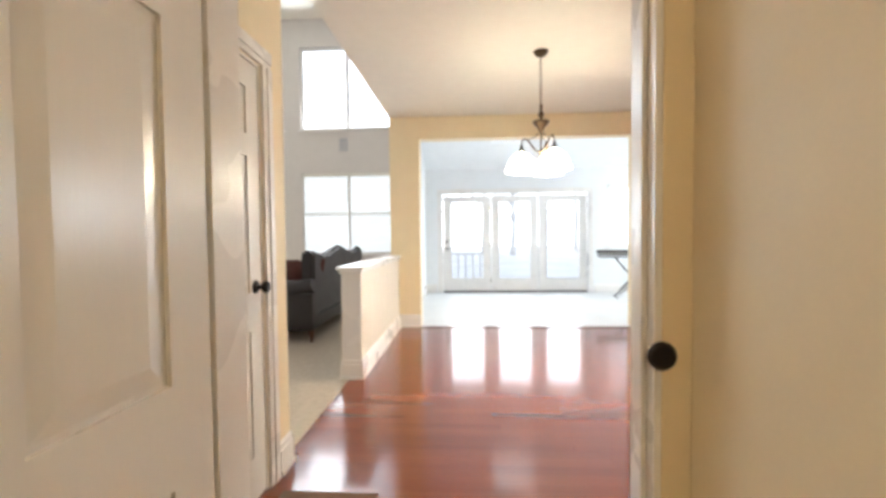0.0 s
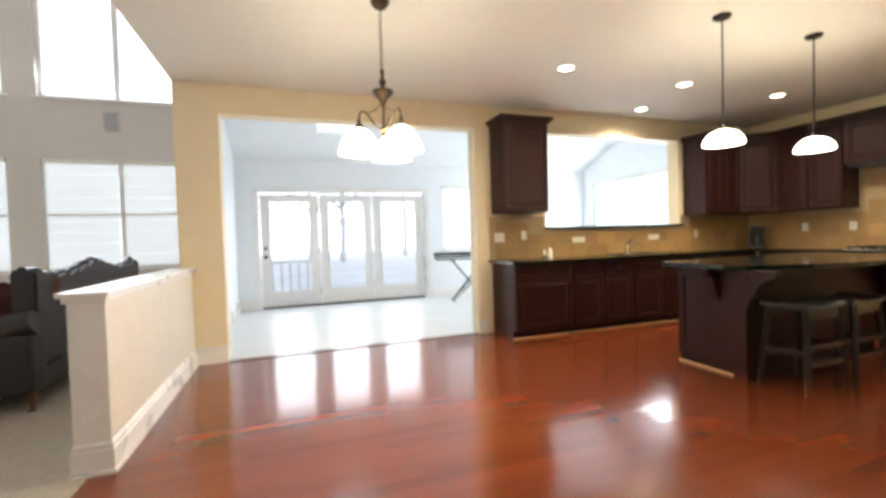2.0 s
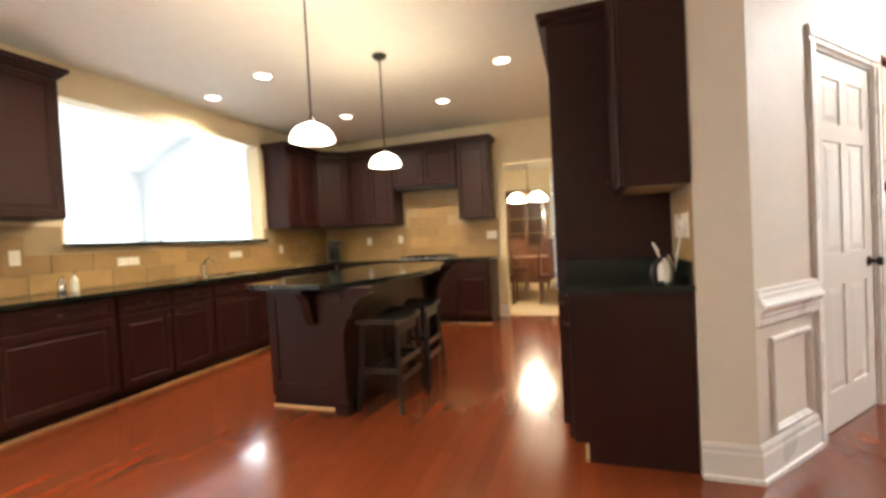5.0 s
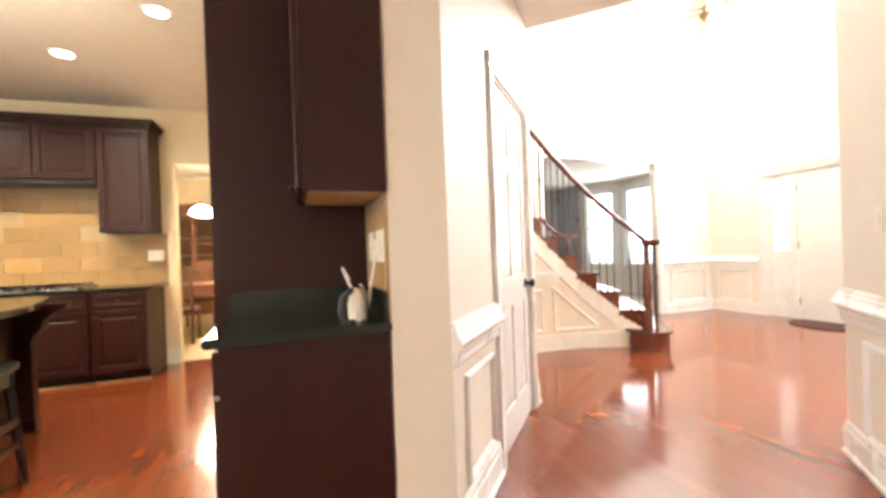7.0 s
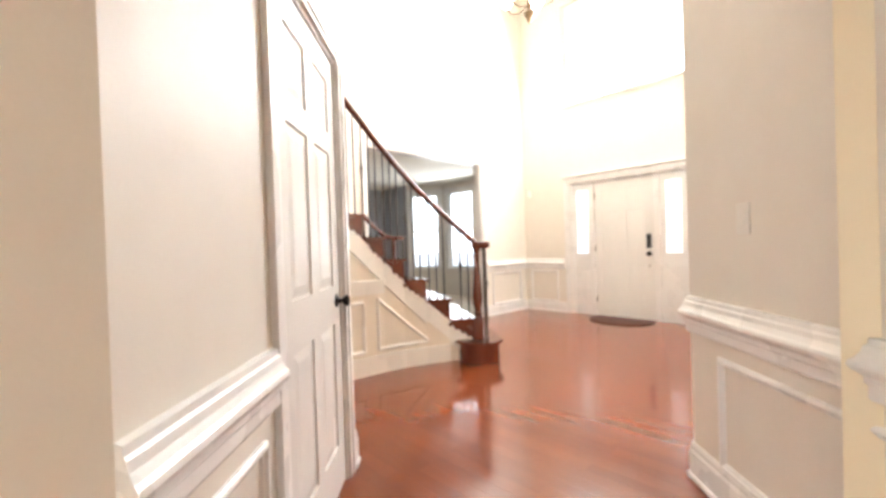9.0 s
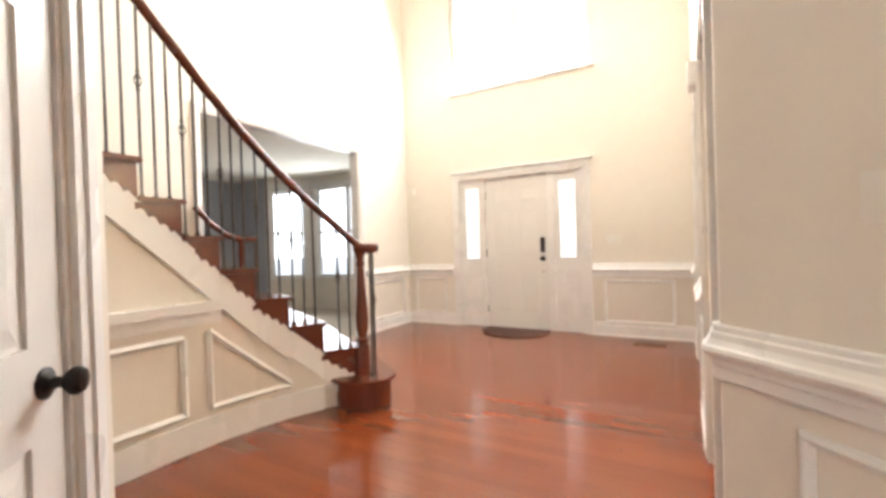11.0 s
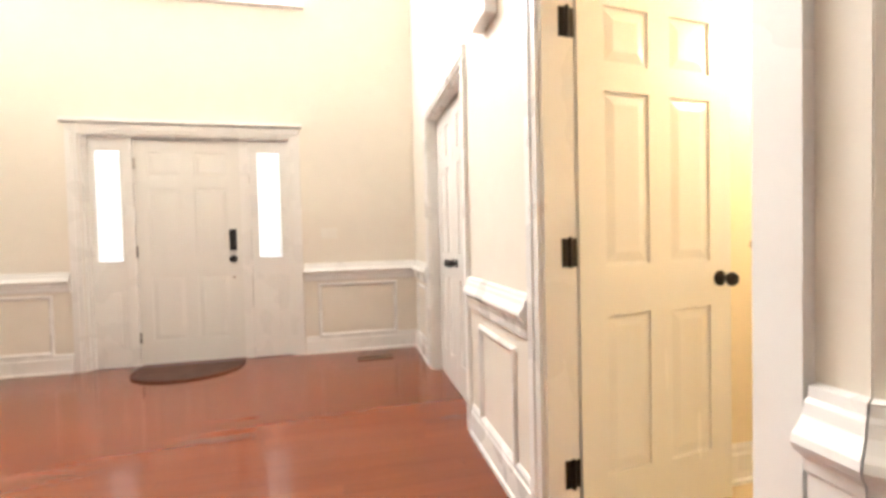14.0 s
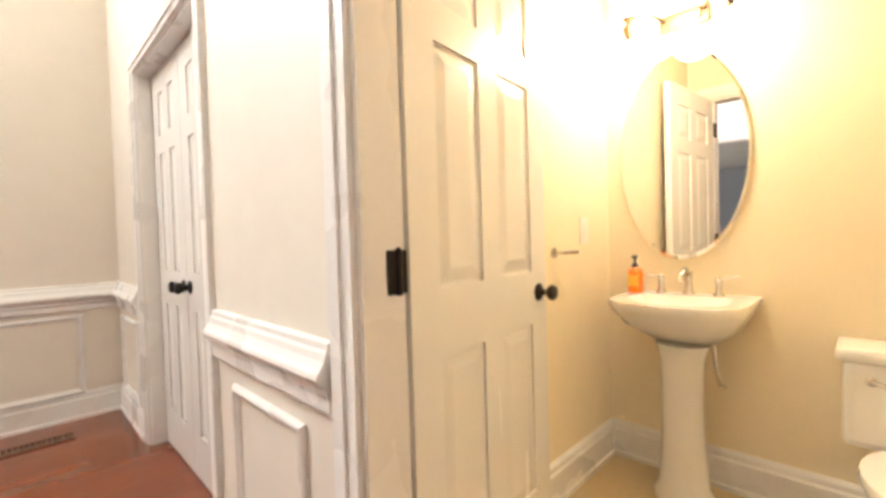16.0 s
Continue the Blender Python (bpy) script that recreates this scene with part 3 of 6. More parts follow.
chair_rail(FW, 1.91, 2.70); baseboard(FW, 1.91, 2.70); panel_mould(FW, 2.06, 2.54, 0.14, 0.64)
chair_rail(FS, 0, LS, 0, -.41); baseboard(FS, 0, LS, 0, -.41)
chair_rail(FW, 0.862, 0.925, -.41, 0); baseboard(FW, 0.862, 0.925, -.41, 0)
for a, b in ((0.25, 1.25), (1.45, 2.80)):
    panel_mould(FS, a, b, 0.16, 0.64)
chair_rail(FP, 1.022, LP, 0, -.41); baseboard(FP, 1.022, LP, 0, -.41); panel_mould(FP, 1.10, LP - .12, 0.19, 0.64)
FEND = face(3.985, 0, -1, 0)
baseboard(FEND, 1.33, 1.56, -.41, 0)
baseboard(FK, -0.32, 0.08, 0, 0); baseboard(FK, -3.27, -3.12)
baseboard(FE, 3.10, 3.22)
baseboard(FN, -7.45, -3.65); baseboard(FN, -0.29, -0.05); baseboard(face(0.05, 0, 1, 0), -9.64, -6.31)
baseboard(FPW, 0.3, 1.96, 0, 1); baseboard(FPO, 2.28, 3.75, 1, 0)
baseboard(FL, -2.69, -2.54); baseboard(face(0, 2.69, 0, 1), -0.13, -0.03, 0, -1)
casing(FW, 1.015, 1.81, 2.04, both=True)
casing(FW, 2.80, 3.88, 2.06)
casing(FP, 0.125, 0.935, 2.085, depth=0.11)
baseboard(FP, -0.045, 0.04)
casing(FB, 0.44, 1.314, 2.06)
bm = B()
box(bm, 1.289, 1.285, 0, 1.2995, 1.318, 2.044, .003)
tagged(part("door_stop", bm, WHITE), "white painted stop on the doorway's jamb", "trim", kind="structure")
casing(FL, -2.44, -1.66, 2.05, depth=0.10)
casing(FX, -3.58, -1.49, 2.41, depth=0.13, w=0.07)
bm = B()
box(bm, 0.32, 6.05, -0.008, 3.12, 6.16, 0.006, .003)
tagged(part("threshold", bm, STAIR), "dark wooden threshold between kitchen and sunroom", "threshold", kind="structure")
bm = B()
box(bm, 4.10, 6.06, 1.27, 6.45, 6.34, 1.30, .004)
tagged(part("pass_through_ledge", bm, GRANITE), "black granite ledge of the pass-through", "ledge", kind="structure")


# ---- windows ----
def window(name, M, u0, u1, z0, z1, cols, rows, depth, label, blind=False, frame_w=0.05):
    """A white window in its opening: frame, mullions, panes and sill."""
    w = thing(name, M, label, "window", kind="structure")
    bm = B()
    v0, v1 = -depth * 0.75, -depth * 0.35
    for a, b, c, d in ((u0, z0, u1, z0 + frame_w), (u0, z1 - frame_w, u1, z1), (u0, z0 + frame_w, u0 + frame_w, z1 - frame_w), (u1 - frame_w, z0 + frame_w, u1, z1 - frame_w)):
        box(bm, a, v0, b, c, v1, d)
    part("window_frame", bm, WHITE, w)
    for i in range(1, cols):
        u = u0 + (u1 - u0) * i / cols
        bm = B()
        box(bm, u - .04, v0 + .004, z0 + frame_w, u + .04, v1 + .004, z1 - frame_w)
        part("mullion", bm, WHITE, w)
    for j in range(1, rows):
        z = z0 + (z1 - z0) * j / rows
        bm = B()
        box(bm, u0 + frame_w, v0 + .008, z - .022, u1 - frame_w, v1 - .008, z + .022)
        part("meeting_rail", bm, WHITE, w)
    bm = B()
    box(bm, u0 + .02, (v0 + v1) / 2 - .003, z0 + .02, u1 - .02, (v0 + v1) / 2 + .003, z1 - .02)
    g = part("pane", bm, GLASS, w)
    g.visible_shadow = False
    bm = B()
    box(bm, u0 - .05, -depth * .34, z0 - .03, u1 + .05, 0.04, z0 - .002, .004)
    part("window_sill", bm, WHITE, w)
    if blind:
        n = cols
        for i in range(n):
            a, b = u0 + (u1 - u0) * i / n + .045, u0 + (u1 - u0) * (i + 1) / n - .045
            bm = B()
            k = 9
            for q in range(k):
                h0, h1 = z0 + .05 + (z1 - z0 - .1) * q / k, z0 + .05 + (z1 - z0 - .1) * (q + 1) / k
                prism(bm, [(v1 + .012, h0), (v1 + .026, h0 + .01), (v1 + .016, h1), (v1 + .012, h1)], a, b, "x")
            # daylight behind the pleats is put in as emission
            part("roman_shade", bm, DAYBLIND, w, "cream pleated shade with daylight put in as its own glow")
        bm = B()
        box(bm, u0 + .02, v1 + .005, z1 - .07, u1 - .02, v1 + .06, z1 - .005, .004)
        part("headrail", bm, BLIND, w)
        # added bar stands in for the meeting rail's shadow on the shade
        zm = (z0 + z1) / 2
        bm = B()
        box(bm, u0 + .045, v1 + .027, zm - .018, u1 - .045, v1 + .034, zm + .018)
        part("hem_bar", bm, BLIND, w)
    return w


FVm = face(0, 9.5, 0, -1)
window("window_1", FVm, 0.58, 2.62, 0.85, 2.60, 2, 2, 0.16, "tall double window with cream pleated shades", True)
window("window_2", FVm, 3.02, 4.42, 0.85, 2.60, 2, 2, 0.16, "double window with cream pleated shades", True)
window("window_3", FVm, 0.58, 2.62, 3.54, 5.30, 2, 1, 0.16, "high bright clerestory window")
window("window_4", FVm, 3.02, 4.42, 3.54, 5.66, 1, 1, 0.16, "high bright arched window")
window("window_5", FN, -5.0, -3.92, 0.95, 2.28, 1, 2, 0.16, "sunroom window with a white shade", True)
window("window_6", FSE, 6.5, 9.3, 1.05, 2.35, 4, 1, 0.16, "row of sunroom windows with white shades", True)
window("window_7", FF, 4.94, 6.86, 3.30, 4.90, 2, 1, 0.16, "high window over the entry door")
window("window_8", FBY, 8.70, 10.28, 0.62, 2.36, 2, 2, 0.14, "bay window in the front room")
window("window_9", FB2, -0.74, -0.10, 0.62, 2.36, 1, 2, 0.14, "narrow bay window in the front room")
# the skylight's pane glows by itself in place of the sky above
bm = B()
prism(bm, [(SKY[0], sl(SKY[0]) + .13), (SKY[1], sl(SKY[1]) + .13), (SKY[1], sl(SKY[1]) + .15), (SKY[0], sl(SKY[0]) + .15)], SKX[0], SKX[1], "x")
tagged(part("window_10", bm, DAYLIT), "square skylight in the sloping ceiling, its pane glowing for the sky", "skylight", kind="structure")
# bright haze outside the windows
bm = B()
box(bm, -90, 60, -2, 90, 60.2, 40)
tagged(part("backdrop", bm, DAYLIT), "bright overcast distance behind the house", "backdrop", kind="structure")
bm = B()
box(bm, -90, -60.2, -2, 90, -60, 40)
tagged(part("backdrop", bm, DAYLIT), "bright overcast distance before the house", "backdrop", kind="structure")
bm = B()
box(bm, 70, -60, -2, 70.2, 60, 40)
tagged(part("backdrop", bm, DAYLIT), "bright overcast distance beside the house", "backdrop", kind="structure")


casing(FBY, 8.70, 10.28, 2.36, depth=0.14, sill=0.62)
casing(FB2, -0.74, -0.10, 2.36, depth=0.14, sill=0.62)

# ---- sunroom doors ----
def glazed_leaf(M, u0, u1, knob):
    d = thing("glazed_door", M, "white glazed patio door with one large pane", "door", "patio doors")
    bm = B()
    g0, g1, z0, z1 = u0 + .14, u1 - .14, 0.27, 1.97
    for a, b, c, e in ((u0, .02, u1, z0), (u0, z1, u1, 2.08), (u0, z0, g0, z1), (g1, z0, u1, z1)):
        box(bm, a, -.10, b, c, -.055, e)
    part("leaf_frame", bm, WHITE, d)
    bm = B()
    box(bm, g0 - .01, -.08, z0 - .01, g1 + .01, -.074, z1 + .01)
    g = part("pane", bm, GLASS, d)
    g.visible_shadow = False
    bm = B()
    w = .025
    for a, b, c, e in ((g0, z0, g1, z0 + w), (g0, z1 - w, g1, z1), (g0, z0 + w, g0 + w, z1 - w), (g1 - w, z0 + w, g1, z1 - w)):
        box(bm, a, -.055, b, c, -.042, e)
    part("glazing_bead", bm, WHITE, d)
    if knob:
        add_knob(d, u1 - .07, -.055, 1)
        bm = B()
        lathe(bm, [(.03, 0), (.03, .008), (.02, .014)], seg=16, m=Matrix.Translation((u1 - .07, -.055, 1.10)) @ Matrix.Rotation(radians(-90), 4, "X"))
        part("deadbolt", bm, BLACK, d)
        for z in (.25, 1.03, 1.8):
            bm = B()
            box(bm, u0 - .012, -.056, z - .05, u0 + .012, -.044, z + .05)
            part("hinge", bm, CHROME, d)


glazed_leaf(FN, -1.46, -0.44, True)
glazed_leaf(FN, -2.47, -1.48, False)
glazed_leaf(FN, -3.50, -2.49, False)
casing(FN, -3.54, -0.40, 2.14, depth=0.16)
bm = B()
box(bm, 0.44, 9.60, -0.004, 3.50, 9.70, 0.022, .004)
tagged(part("threshold", bm, BLACK), "dark metal sill under the patio doors", "threshold", kind="structure")

# ---- doors ----
# powder room door, open against its wall: leaf runs west from the hinge
MD = face(3.03, -1.872, -.10, .995)
six_panel("door_1", MD, 0.715, 2.02, "open white six-panel door of the powder room", 0.06, (1,), 0.715 + .042, kz=0.905)
six_panel("door_2", FP @ pose(0.142, -0.012, 0), 0.776, 2.065, "closed white six-panel pantry door", 0.065, (1,), 0.772, kz=0.905, hinge_mat=CHROME)
six_panel("door_3", FL @ pose(-2.425, -0.006, 0), 0.75, 2.03, "closed white six-panel closet door", 0.06, (1,), 0.755, kz=1.0)
six_panel("door_4", face(0.45, 1.24, 1, 0) @ pose(0.0, 0, 0), 0.80, 2.03, "open white six-panel door of the back hall", None, (1,))
for k, (u, ku) in enumerate(((2.82, 0.47), (3.342, 0.05))):
    six_panel("door_5" if not k else "door_6", FW @ pose(u, -0.07, 0), 0.517, 2.04, "closed white panelled leaf of the coat closet", ku, (1,), kz=0.91)
fl = thing("door_7", face(1.365, 0, -1, 0), "flush cream door in the back hall", "door")
bm = B()
box(bm, 0.37, -.05, .008, 1.249, -.002, 2.05)
part("leaf", bm, CREAM, fl)
lt = thing("jamb_latch", pose(1.312, 1.2495, 1.003, 90, 0, 0), "round dark bronze latch on the doorway's jamb", "latch")
bm = B()
lathe(bm, [(.027, 0), (.027, .004), (.023, .009), (.021, .012), (.006, .013)], seg=18)
part("knob", bm, BLACK, lt, smooth=True)

# entry door with side lights
en = six_panel("door_8", FF @ pose(5.515, -0.05, 0), 0.875, 2.04, "closed white six-panel entry door", None, (1,))
bm = B()
box(bm, .045, 0, 1.02, .105, .022, 1.22, .006)
part("keypad_lock", bm, BLACKP, en, "black keypad lock")
bm = B()
lathe(bm, [(.033, 0), (.033, .006), (.02, .012), (.012, .03), (.027, .042), (.027, .055), (.01, .065)], seg=18, m=Matrix.Translation((.075, 0, .94)) @ Matrix.Rotation(radians(-90), 4, "X"))
part("knob", bm, BLACK, en, smooth=True)
bm = B()
lathe(bm, [(.012, 0), (.012, .006), (.008, .01)], seg=12, m=Matrix.Translation((.075, 0, .77)) @ Matrix.Rotation(radians(-90), 4, "X"))
part("lower_lock", bm, CHROME, en)
for z in (.25, 1.03, 1.82):
    bm = B()
    box(bm, .862, -.002, z - .05, .892, .010, z + .05, .003)
    part("hinge", bm, CHROME, en)
bm = B()
for a, b in ((5.06, 5.10), (5.43, 5.512), (6.393, 6.455), (6.74, 6.78)):
    box(bm, a, -.13, 0, b, -.03, 2.06, m=FF)
for a, b, c, d in ((5.40, 5.55, 0, 2.06), (6.35, 6.48, 0, 2.06), (5.55, 6.35, 0, .03), (5.55, 6.35, 2.02, 2.06)):
    box(bm, a, -.155, c, b, -.131, d, m=FF)
tagged(part("entry_frame", bm, WHITE), "white frame posts of the entry", "trim", kind="structure")
for u0, u1 in ((5.10, 5.43), (6.455, 6.74)):
    sd = thing("side_light", FF, "white side panel with a narrow bright window", "side light", "entry side lights")
    bm = B()
    c = (u0 + u1) / 2
    g0, g1 = c - .10, c + .10
    for a, b, e, f in ((u0, 0, u1, .95), (u0, 1.93, u1, 2.06), (u0, .95, g0, 1.93), (g1, .95, u1, 1.93)):
        box(bm, a, -.10, b, e, -.05, f)
    part("panel_frame", bm, WHITE, sd)
    for z0, z1 in ((.18, .70),):
        bm = B()
        box(bm, g0, -.05, z0, g1, -.045, z1)
        box(bm, g0 + .03, -.045, z0 + .03, g1 - .03, -.036, z1 - .03, .006)
        part("lower_panel", bm, WHITE, sd)
    bm = B()
    box(bm, g0 - .005, -.08, .945, g1 + .005, -.074, 1.935)
    g = part("pane", bm, GLASS, sd)
    g.visible_shadow = False
    bm = B()
    n = 10
    pts = [(g0 + (g1 - g0) * i / n, -.066 + .006 * math.sin(i * 2.4)) for i in range(n + 1)]
    prism(bm, pts + [(p, q - .002) for p, q in pts[::-1]], .96, 1.92)
    # the sheer's daylight is its own emission too
    part("sheer_curtain", bm, DAYBLIND, sd, "thin white sheer with daylight put in as its own glow")
casing(FF, 5.06, 6.78, 2.06, depth=0.16, w=0.09)
bm = B()
box(bm, 4.94, 0, 2.155, 6.90, .05, 2.19, .006, m=FF)
tagged(part("entry_cornice", bm, WHITE), "white moulded cap over the entry door", "trim", kind="structure")

# ---- kitchen cabinets ----


def shaker(bm, u0, u1, z0, z1, v):
    """A door or drawer front with a raised rim and a sunken middle."""
    w = min(.055, (z1 - z0) * .28)
    st = [(0, v), (0, v + .018), (.002, v + .02), (w - .002, v + .02), (w + .005, v + .009)]
    if z1 - z0 > .3:
        st += [(w + .022, v + .009), (w + .034, v + .016)]
    rings(bm, u0, u1, z0, z1, st)


def pull(bm, u, v, z):
    lathe(bm, [(.006, 0), (.006, .012), (.013, .018), (.014, .024), (.008, .029)], seg=12, m=Matrix.Translation((u, v, z)) @ Matrix.Rotation(radians(-90), 4, "X"))


def base_unit(M, u0, u1, depth, doors, drawer=True, label="dark cherry base cabinet with panelled doors"):
    c = thing("base_cabinet", M, label, "cabinet", "kitchen base cabinets")
    bm = B()
    box(bm, u0, -depth, .10, u1, 0, .87)
    box(bm, u0 + .002, -depth, 0.0, u1 - .002, -.07, .10)
    part("body", bm, CAB, c)
    n = doors
    for i in range(n):
        a, b = u0 + (u1 - u0) * i / n + .008, u0 + (u1 - u0) * (i + 1) / n - .008
        top = .85
        if drawer:
            bm = B()
            shaker(bm, a, b, .71, .85, .001)
            d = part("drawer", bm, CAB, c)
            bm = B()
            pull(bm, (a + b) / 2, .02, .78)
            part("handle", bm, BRONZE, d, "small bronze knob")
            top = .695
        bm = B()
        shaker(bm, a, b, .115, top, .001)
        d = part("door", bm, CAB, c)
        bm = B()
        pull(bm, b - .03 if i % 2 == 0 else a + .03, .02, top - .06)
        part("handle", bm, BRONZE, d, "small bronze knob")
    bm = B()
    box(bm, u0, -.069, 0, u1, -.052, .02)
    part("shoe_strip", bm, CABIN, c, "pale unpainted strip at the floor")
    return c


def crown_on(c, M0, u0, u1, v0, v1, z, ends=(True, True)):
    bm = B()
    e0, e1 = (.05 if ends[0] else 0), (.05 if ends[1] else 0)
    for k, (o, h0, h1) in enumerate(((.012, 0, .02), (.028, .02, .045), (.05, .045, .075))):
        box(bm, u0 - (o if ends[0] else 0), v0, z + h0, u1 + (o if ends[1] else 0), v1 + o, z + h1)
    part("crown", bm, CAB, c)


def upper_unit(M, u0, u1, depth, z0, z1, doors, ends=(True, True), label="dark cherry wall cabinet with a crown moulding"):
    c = thing("wall_cabinet", M, label, "cabinet", "kitchen wall cabinets")
    bm = B()
    box(bm, u0, 0, z0, u1, depth, z1)
    part("body", bm, CAB, c)
    for i in range(doors):
        a, b = u0 + (u1 - u0) * i / doors + .006, u0 + (u1 - u0) * (i + 1) / doors - .006
        bm = B()
        shaker(bm, a, b, z0 + .01, z1 - .01, depth + .001)
        d = part("door", bm, CAB, c)
        bm = B()
        pull(bm, b - .03 if i % 2 == 0 else a + .03, depth + .02, z0 + .07)
        part("handle", bm, BRONZE, d, "small bronze knob")
    crown_on(c, M, u0, u1, 0, depth + .02, z1, ends)
    return c


MB = face(0, 5.56, 0, -1)            # base fronts of the back run, u = -x
for a, b, n in ((-4.10, -3.33, 1), (-5.02, -4.11, 2), (-6.0, -5.03, 2), (-7.24, -6.62, 1)):
    base_unit(MB, a, b, .555, n)
dw = thing("dishwasher", MB, "black built-in dishwasher under the counter", "dishwasher")
bm = B()
box(bm, -6.61, -.55, .10, -6.01, .012, .87, .006)
part("body", bm, BLACKP, dw)
bm = B()
tube(bm, [(-6.55, .015, .80), (-6.55, .045, .80), (-6.07, .045, .80), (-6.07, .015, .80)], .009)
part("handle", bm, STEEL, dw)
ME = face(7.28, 0, -1, 0)            # base fronts of the east run, u = y
for a, b, n in ((4.72, 5.54, 1), (3.70, 4.71, 2), (3.24, 3.69, 1)):
    base_unit(ME, a, b, .605, n)
bm = B()
prism(bm, [(3.27, 5.49), (7.24, 5.49), (7.24, 3.19), (7.885, 3.19), (7.885, 6.115), (3.27, 6.115)], .872, .905)
bmesh.ops.bevel(bm, geom=[e for e in bm.edges if abs(e.verts[0].co.z - e.verts[1].co.z) < .001], offset=.006, segments=2, affect="EDGES")
tagged(part("worktop", bm, GRANITE), "polished black granite worktop with backsplash tiles behind", "worktop")
upper_unit(face(0, 6.115, 0, -1), -3.945, -3.335, .335, 1.475, 2.535, 1, label="tall narrow dark cherry wall cabinet beside the pass-through")
upper_unit(face(0, 6.115, 0, -1), -7.22, -6.52, .335, 1.44, 2.50, 2, (False, True))
# corner cabinet on the slant
cc = thing("wall_cabinet", pose(0, 0, 0), "dark cherry corner wall cabinet", "cabinet", "kitchen wall cabinets")
bm = B()
prism(bm, [(7.225, 6.113), (7.225, 5.78), (7.55, 5.45), (7.883, 5.45), (7.883, 6.113)], 1.44, 2.50)
part("body", bm, CAB, cc)
bm = B()
prism(bm, [(7.225, 6.11), (7.225, 5.72), (7.49, 5.455), (7.88, 5.455), (7.88, 6.11)], 2.502, 2.575)
part("crown", bm, CAB, cc)
bm = B()
MC = face(7.55, 5.45, -1, -1)
shaker(bm, .01, .45, 1.45, 2.49, .001)
d = part("door", bm, CAB, cc)
d.matrix_local = MC
MU = face(7.885, 0, -1, 0)
upper_unit(MU, 4.69, 5.44, .335, 1.44, 2.50, 2, (False, False))
upper_unit(MU, 3.70, 4.68, .335, 1.965, 2.50, 2, (False, False), label="short dark cherry wall cabinet over the cooktop")
upper_unit(MU, 3.24, 3.69, .335, 1.44, 2.50, 1, (True, False))
hd = thing("range_hood", MU, "slim dark hood under the short cabinet", "hood")
bm = B()
box(bm, 3.72, 0, 1.925, 4.66, .32, 1.963, .006)
part("body", bm, BLACKP, hd)

# ---- island ----
isl = thing("kitchen_island", pose(0, 0, 0), "dark cherry island with corbels and a black granite top", "island")
bm = B()
box(bm, 4.32, 3.72, .09, 6.20, 4.28, .878)
box(bm, 4.335, 3.74, 0, 6.16, 4.265, .09)
part("body", bm, CAB, isl)
for x in (4.315, 6.205):
    s = -1 if x < 5 else 1
    bm = B()
    box(bm, x - .05 if s < 0 else x - .02, 3.62, .0, x + .02 if s < 0 else x + .05, 3.716, .878, .004)
    part("post", bm, CAB, isl)
    for z0, z1 in ((0, .09), (.80, .84)):
        bm = B()
        box(bm, x - .06 if s < 0 else x - .03, 3.61, z0, x + .03 if s < 0 else x + .06, 3.7165, z1, .005)
        part("post_moulding", bm, CAB, isl)
    p = new("end_panel")
    p.parent = isl
    p.matrix_local = face(4.32 if s < 0 else 6.20, 3.72, s, 0) @ pose(0, 0, 0)
    u0, u1 = (0.02, 0.54) if face(0, 0, s, 0)[1][0] > 0 else (-0.54, -0.02)
    for a, b, c, d in ((u0, .12, u1, .19), (u0, .79, u1, .86), (u0, .19, u0 + .06, .79), (u1 - .06, .19, u1, .79)):
        bm = B()
        box(bm, a, .001, b, c, .018, d, .002)
        part("panel_rim", bm, CAB, p)
    bm = B()
    box(bm, u0 + .06, .001, .19, u1 - .06, .007, .79)
    part("panel_field", bm, CAB, p)
bm = B()
box(bm, 4.318, 3.73, 0, 4.333, 4.275, .02)
part("shoe_strip", bm, CABIN, isl, "pale unpainted strip at the floor")
bm = B()
box(bm, 4.36, 3.705, .10, 6.16, 3.717, .86)
part("back_panel", bm, CAB, isl)
for x in (4.30, 6.18):
    bm = B()
    prof = [(3.62, .88), (3.40, .88), (3.40, .85), (3.43, .83), (3.48, .81), (3.53, .76), (3.55, .70), (3.59, .66), (3.61, .59), (3.62, .59)]
    prism(bm, prof, x - .035, x + .035, "x")
    part("corbel", bm, CAB, isl, "scrolled dark wood corbel")
bm = B()
prof = [(4.30, .88), (4.16, .88), (4.16, .855), (4.19, .83), (4.23, .79), (4.25, .71), (4.28, .65), (4.30, .61)]
prism(bm, prof, 3.86, 3.93, "y")
part("corbel", bm, CAB, isl, "scrolled dark wood corbel")
bm = B()
arc = [(4.12 + 2.33 * i / 24, 3.62 - .30 * math.sin(math.pi * i / 24)) for i in range(25)]
out = [(4.19, 4.33), (4.14, 3.70)] + arc[1:-1] + [(6.45, 3.68), (6.43, 4.33), (6.35, 4.42), (4.28, 4.42)]
prism(bm, out, .882, .918)
bmesh.ops.bevel(bm, geom=[e for e in bm.edges if abs(e.verts[0].co.z - e.verts[1].co.z) < .001], offset=.007, segments=2, affect="EDGES")
part("granite_top", bm, GRANITE, isl, "polished black granite top with a bowed edge")


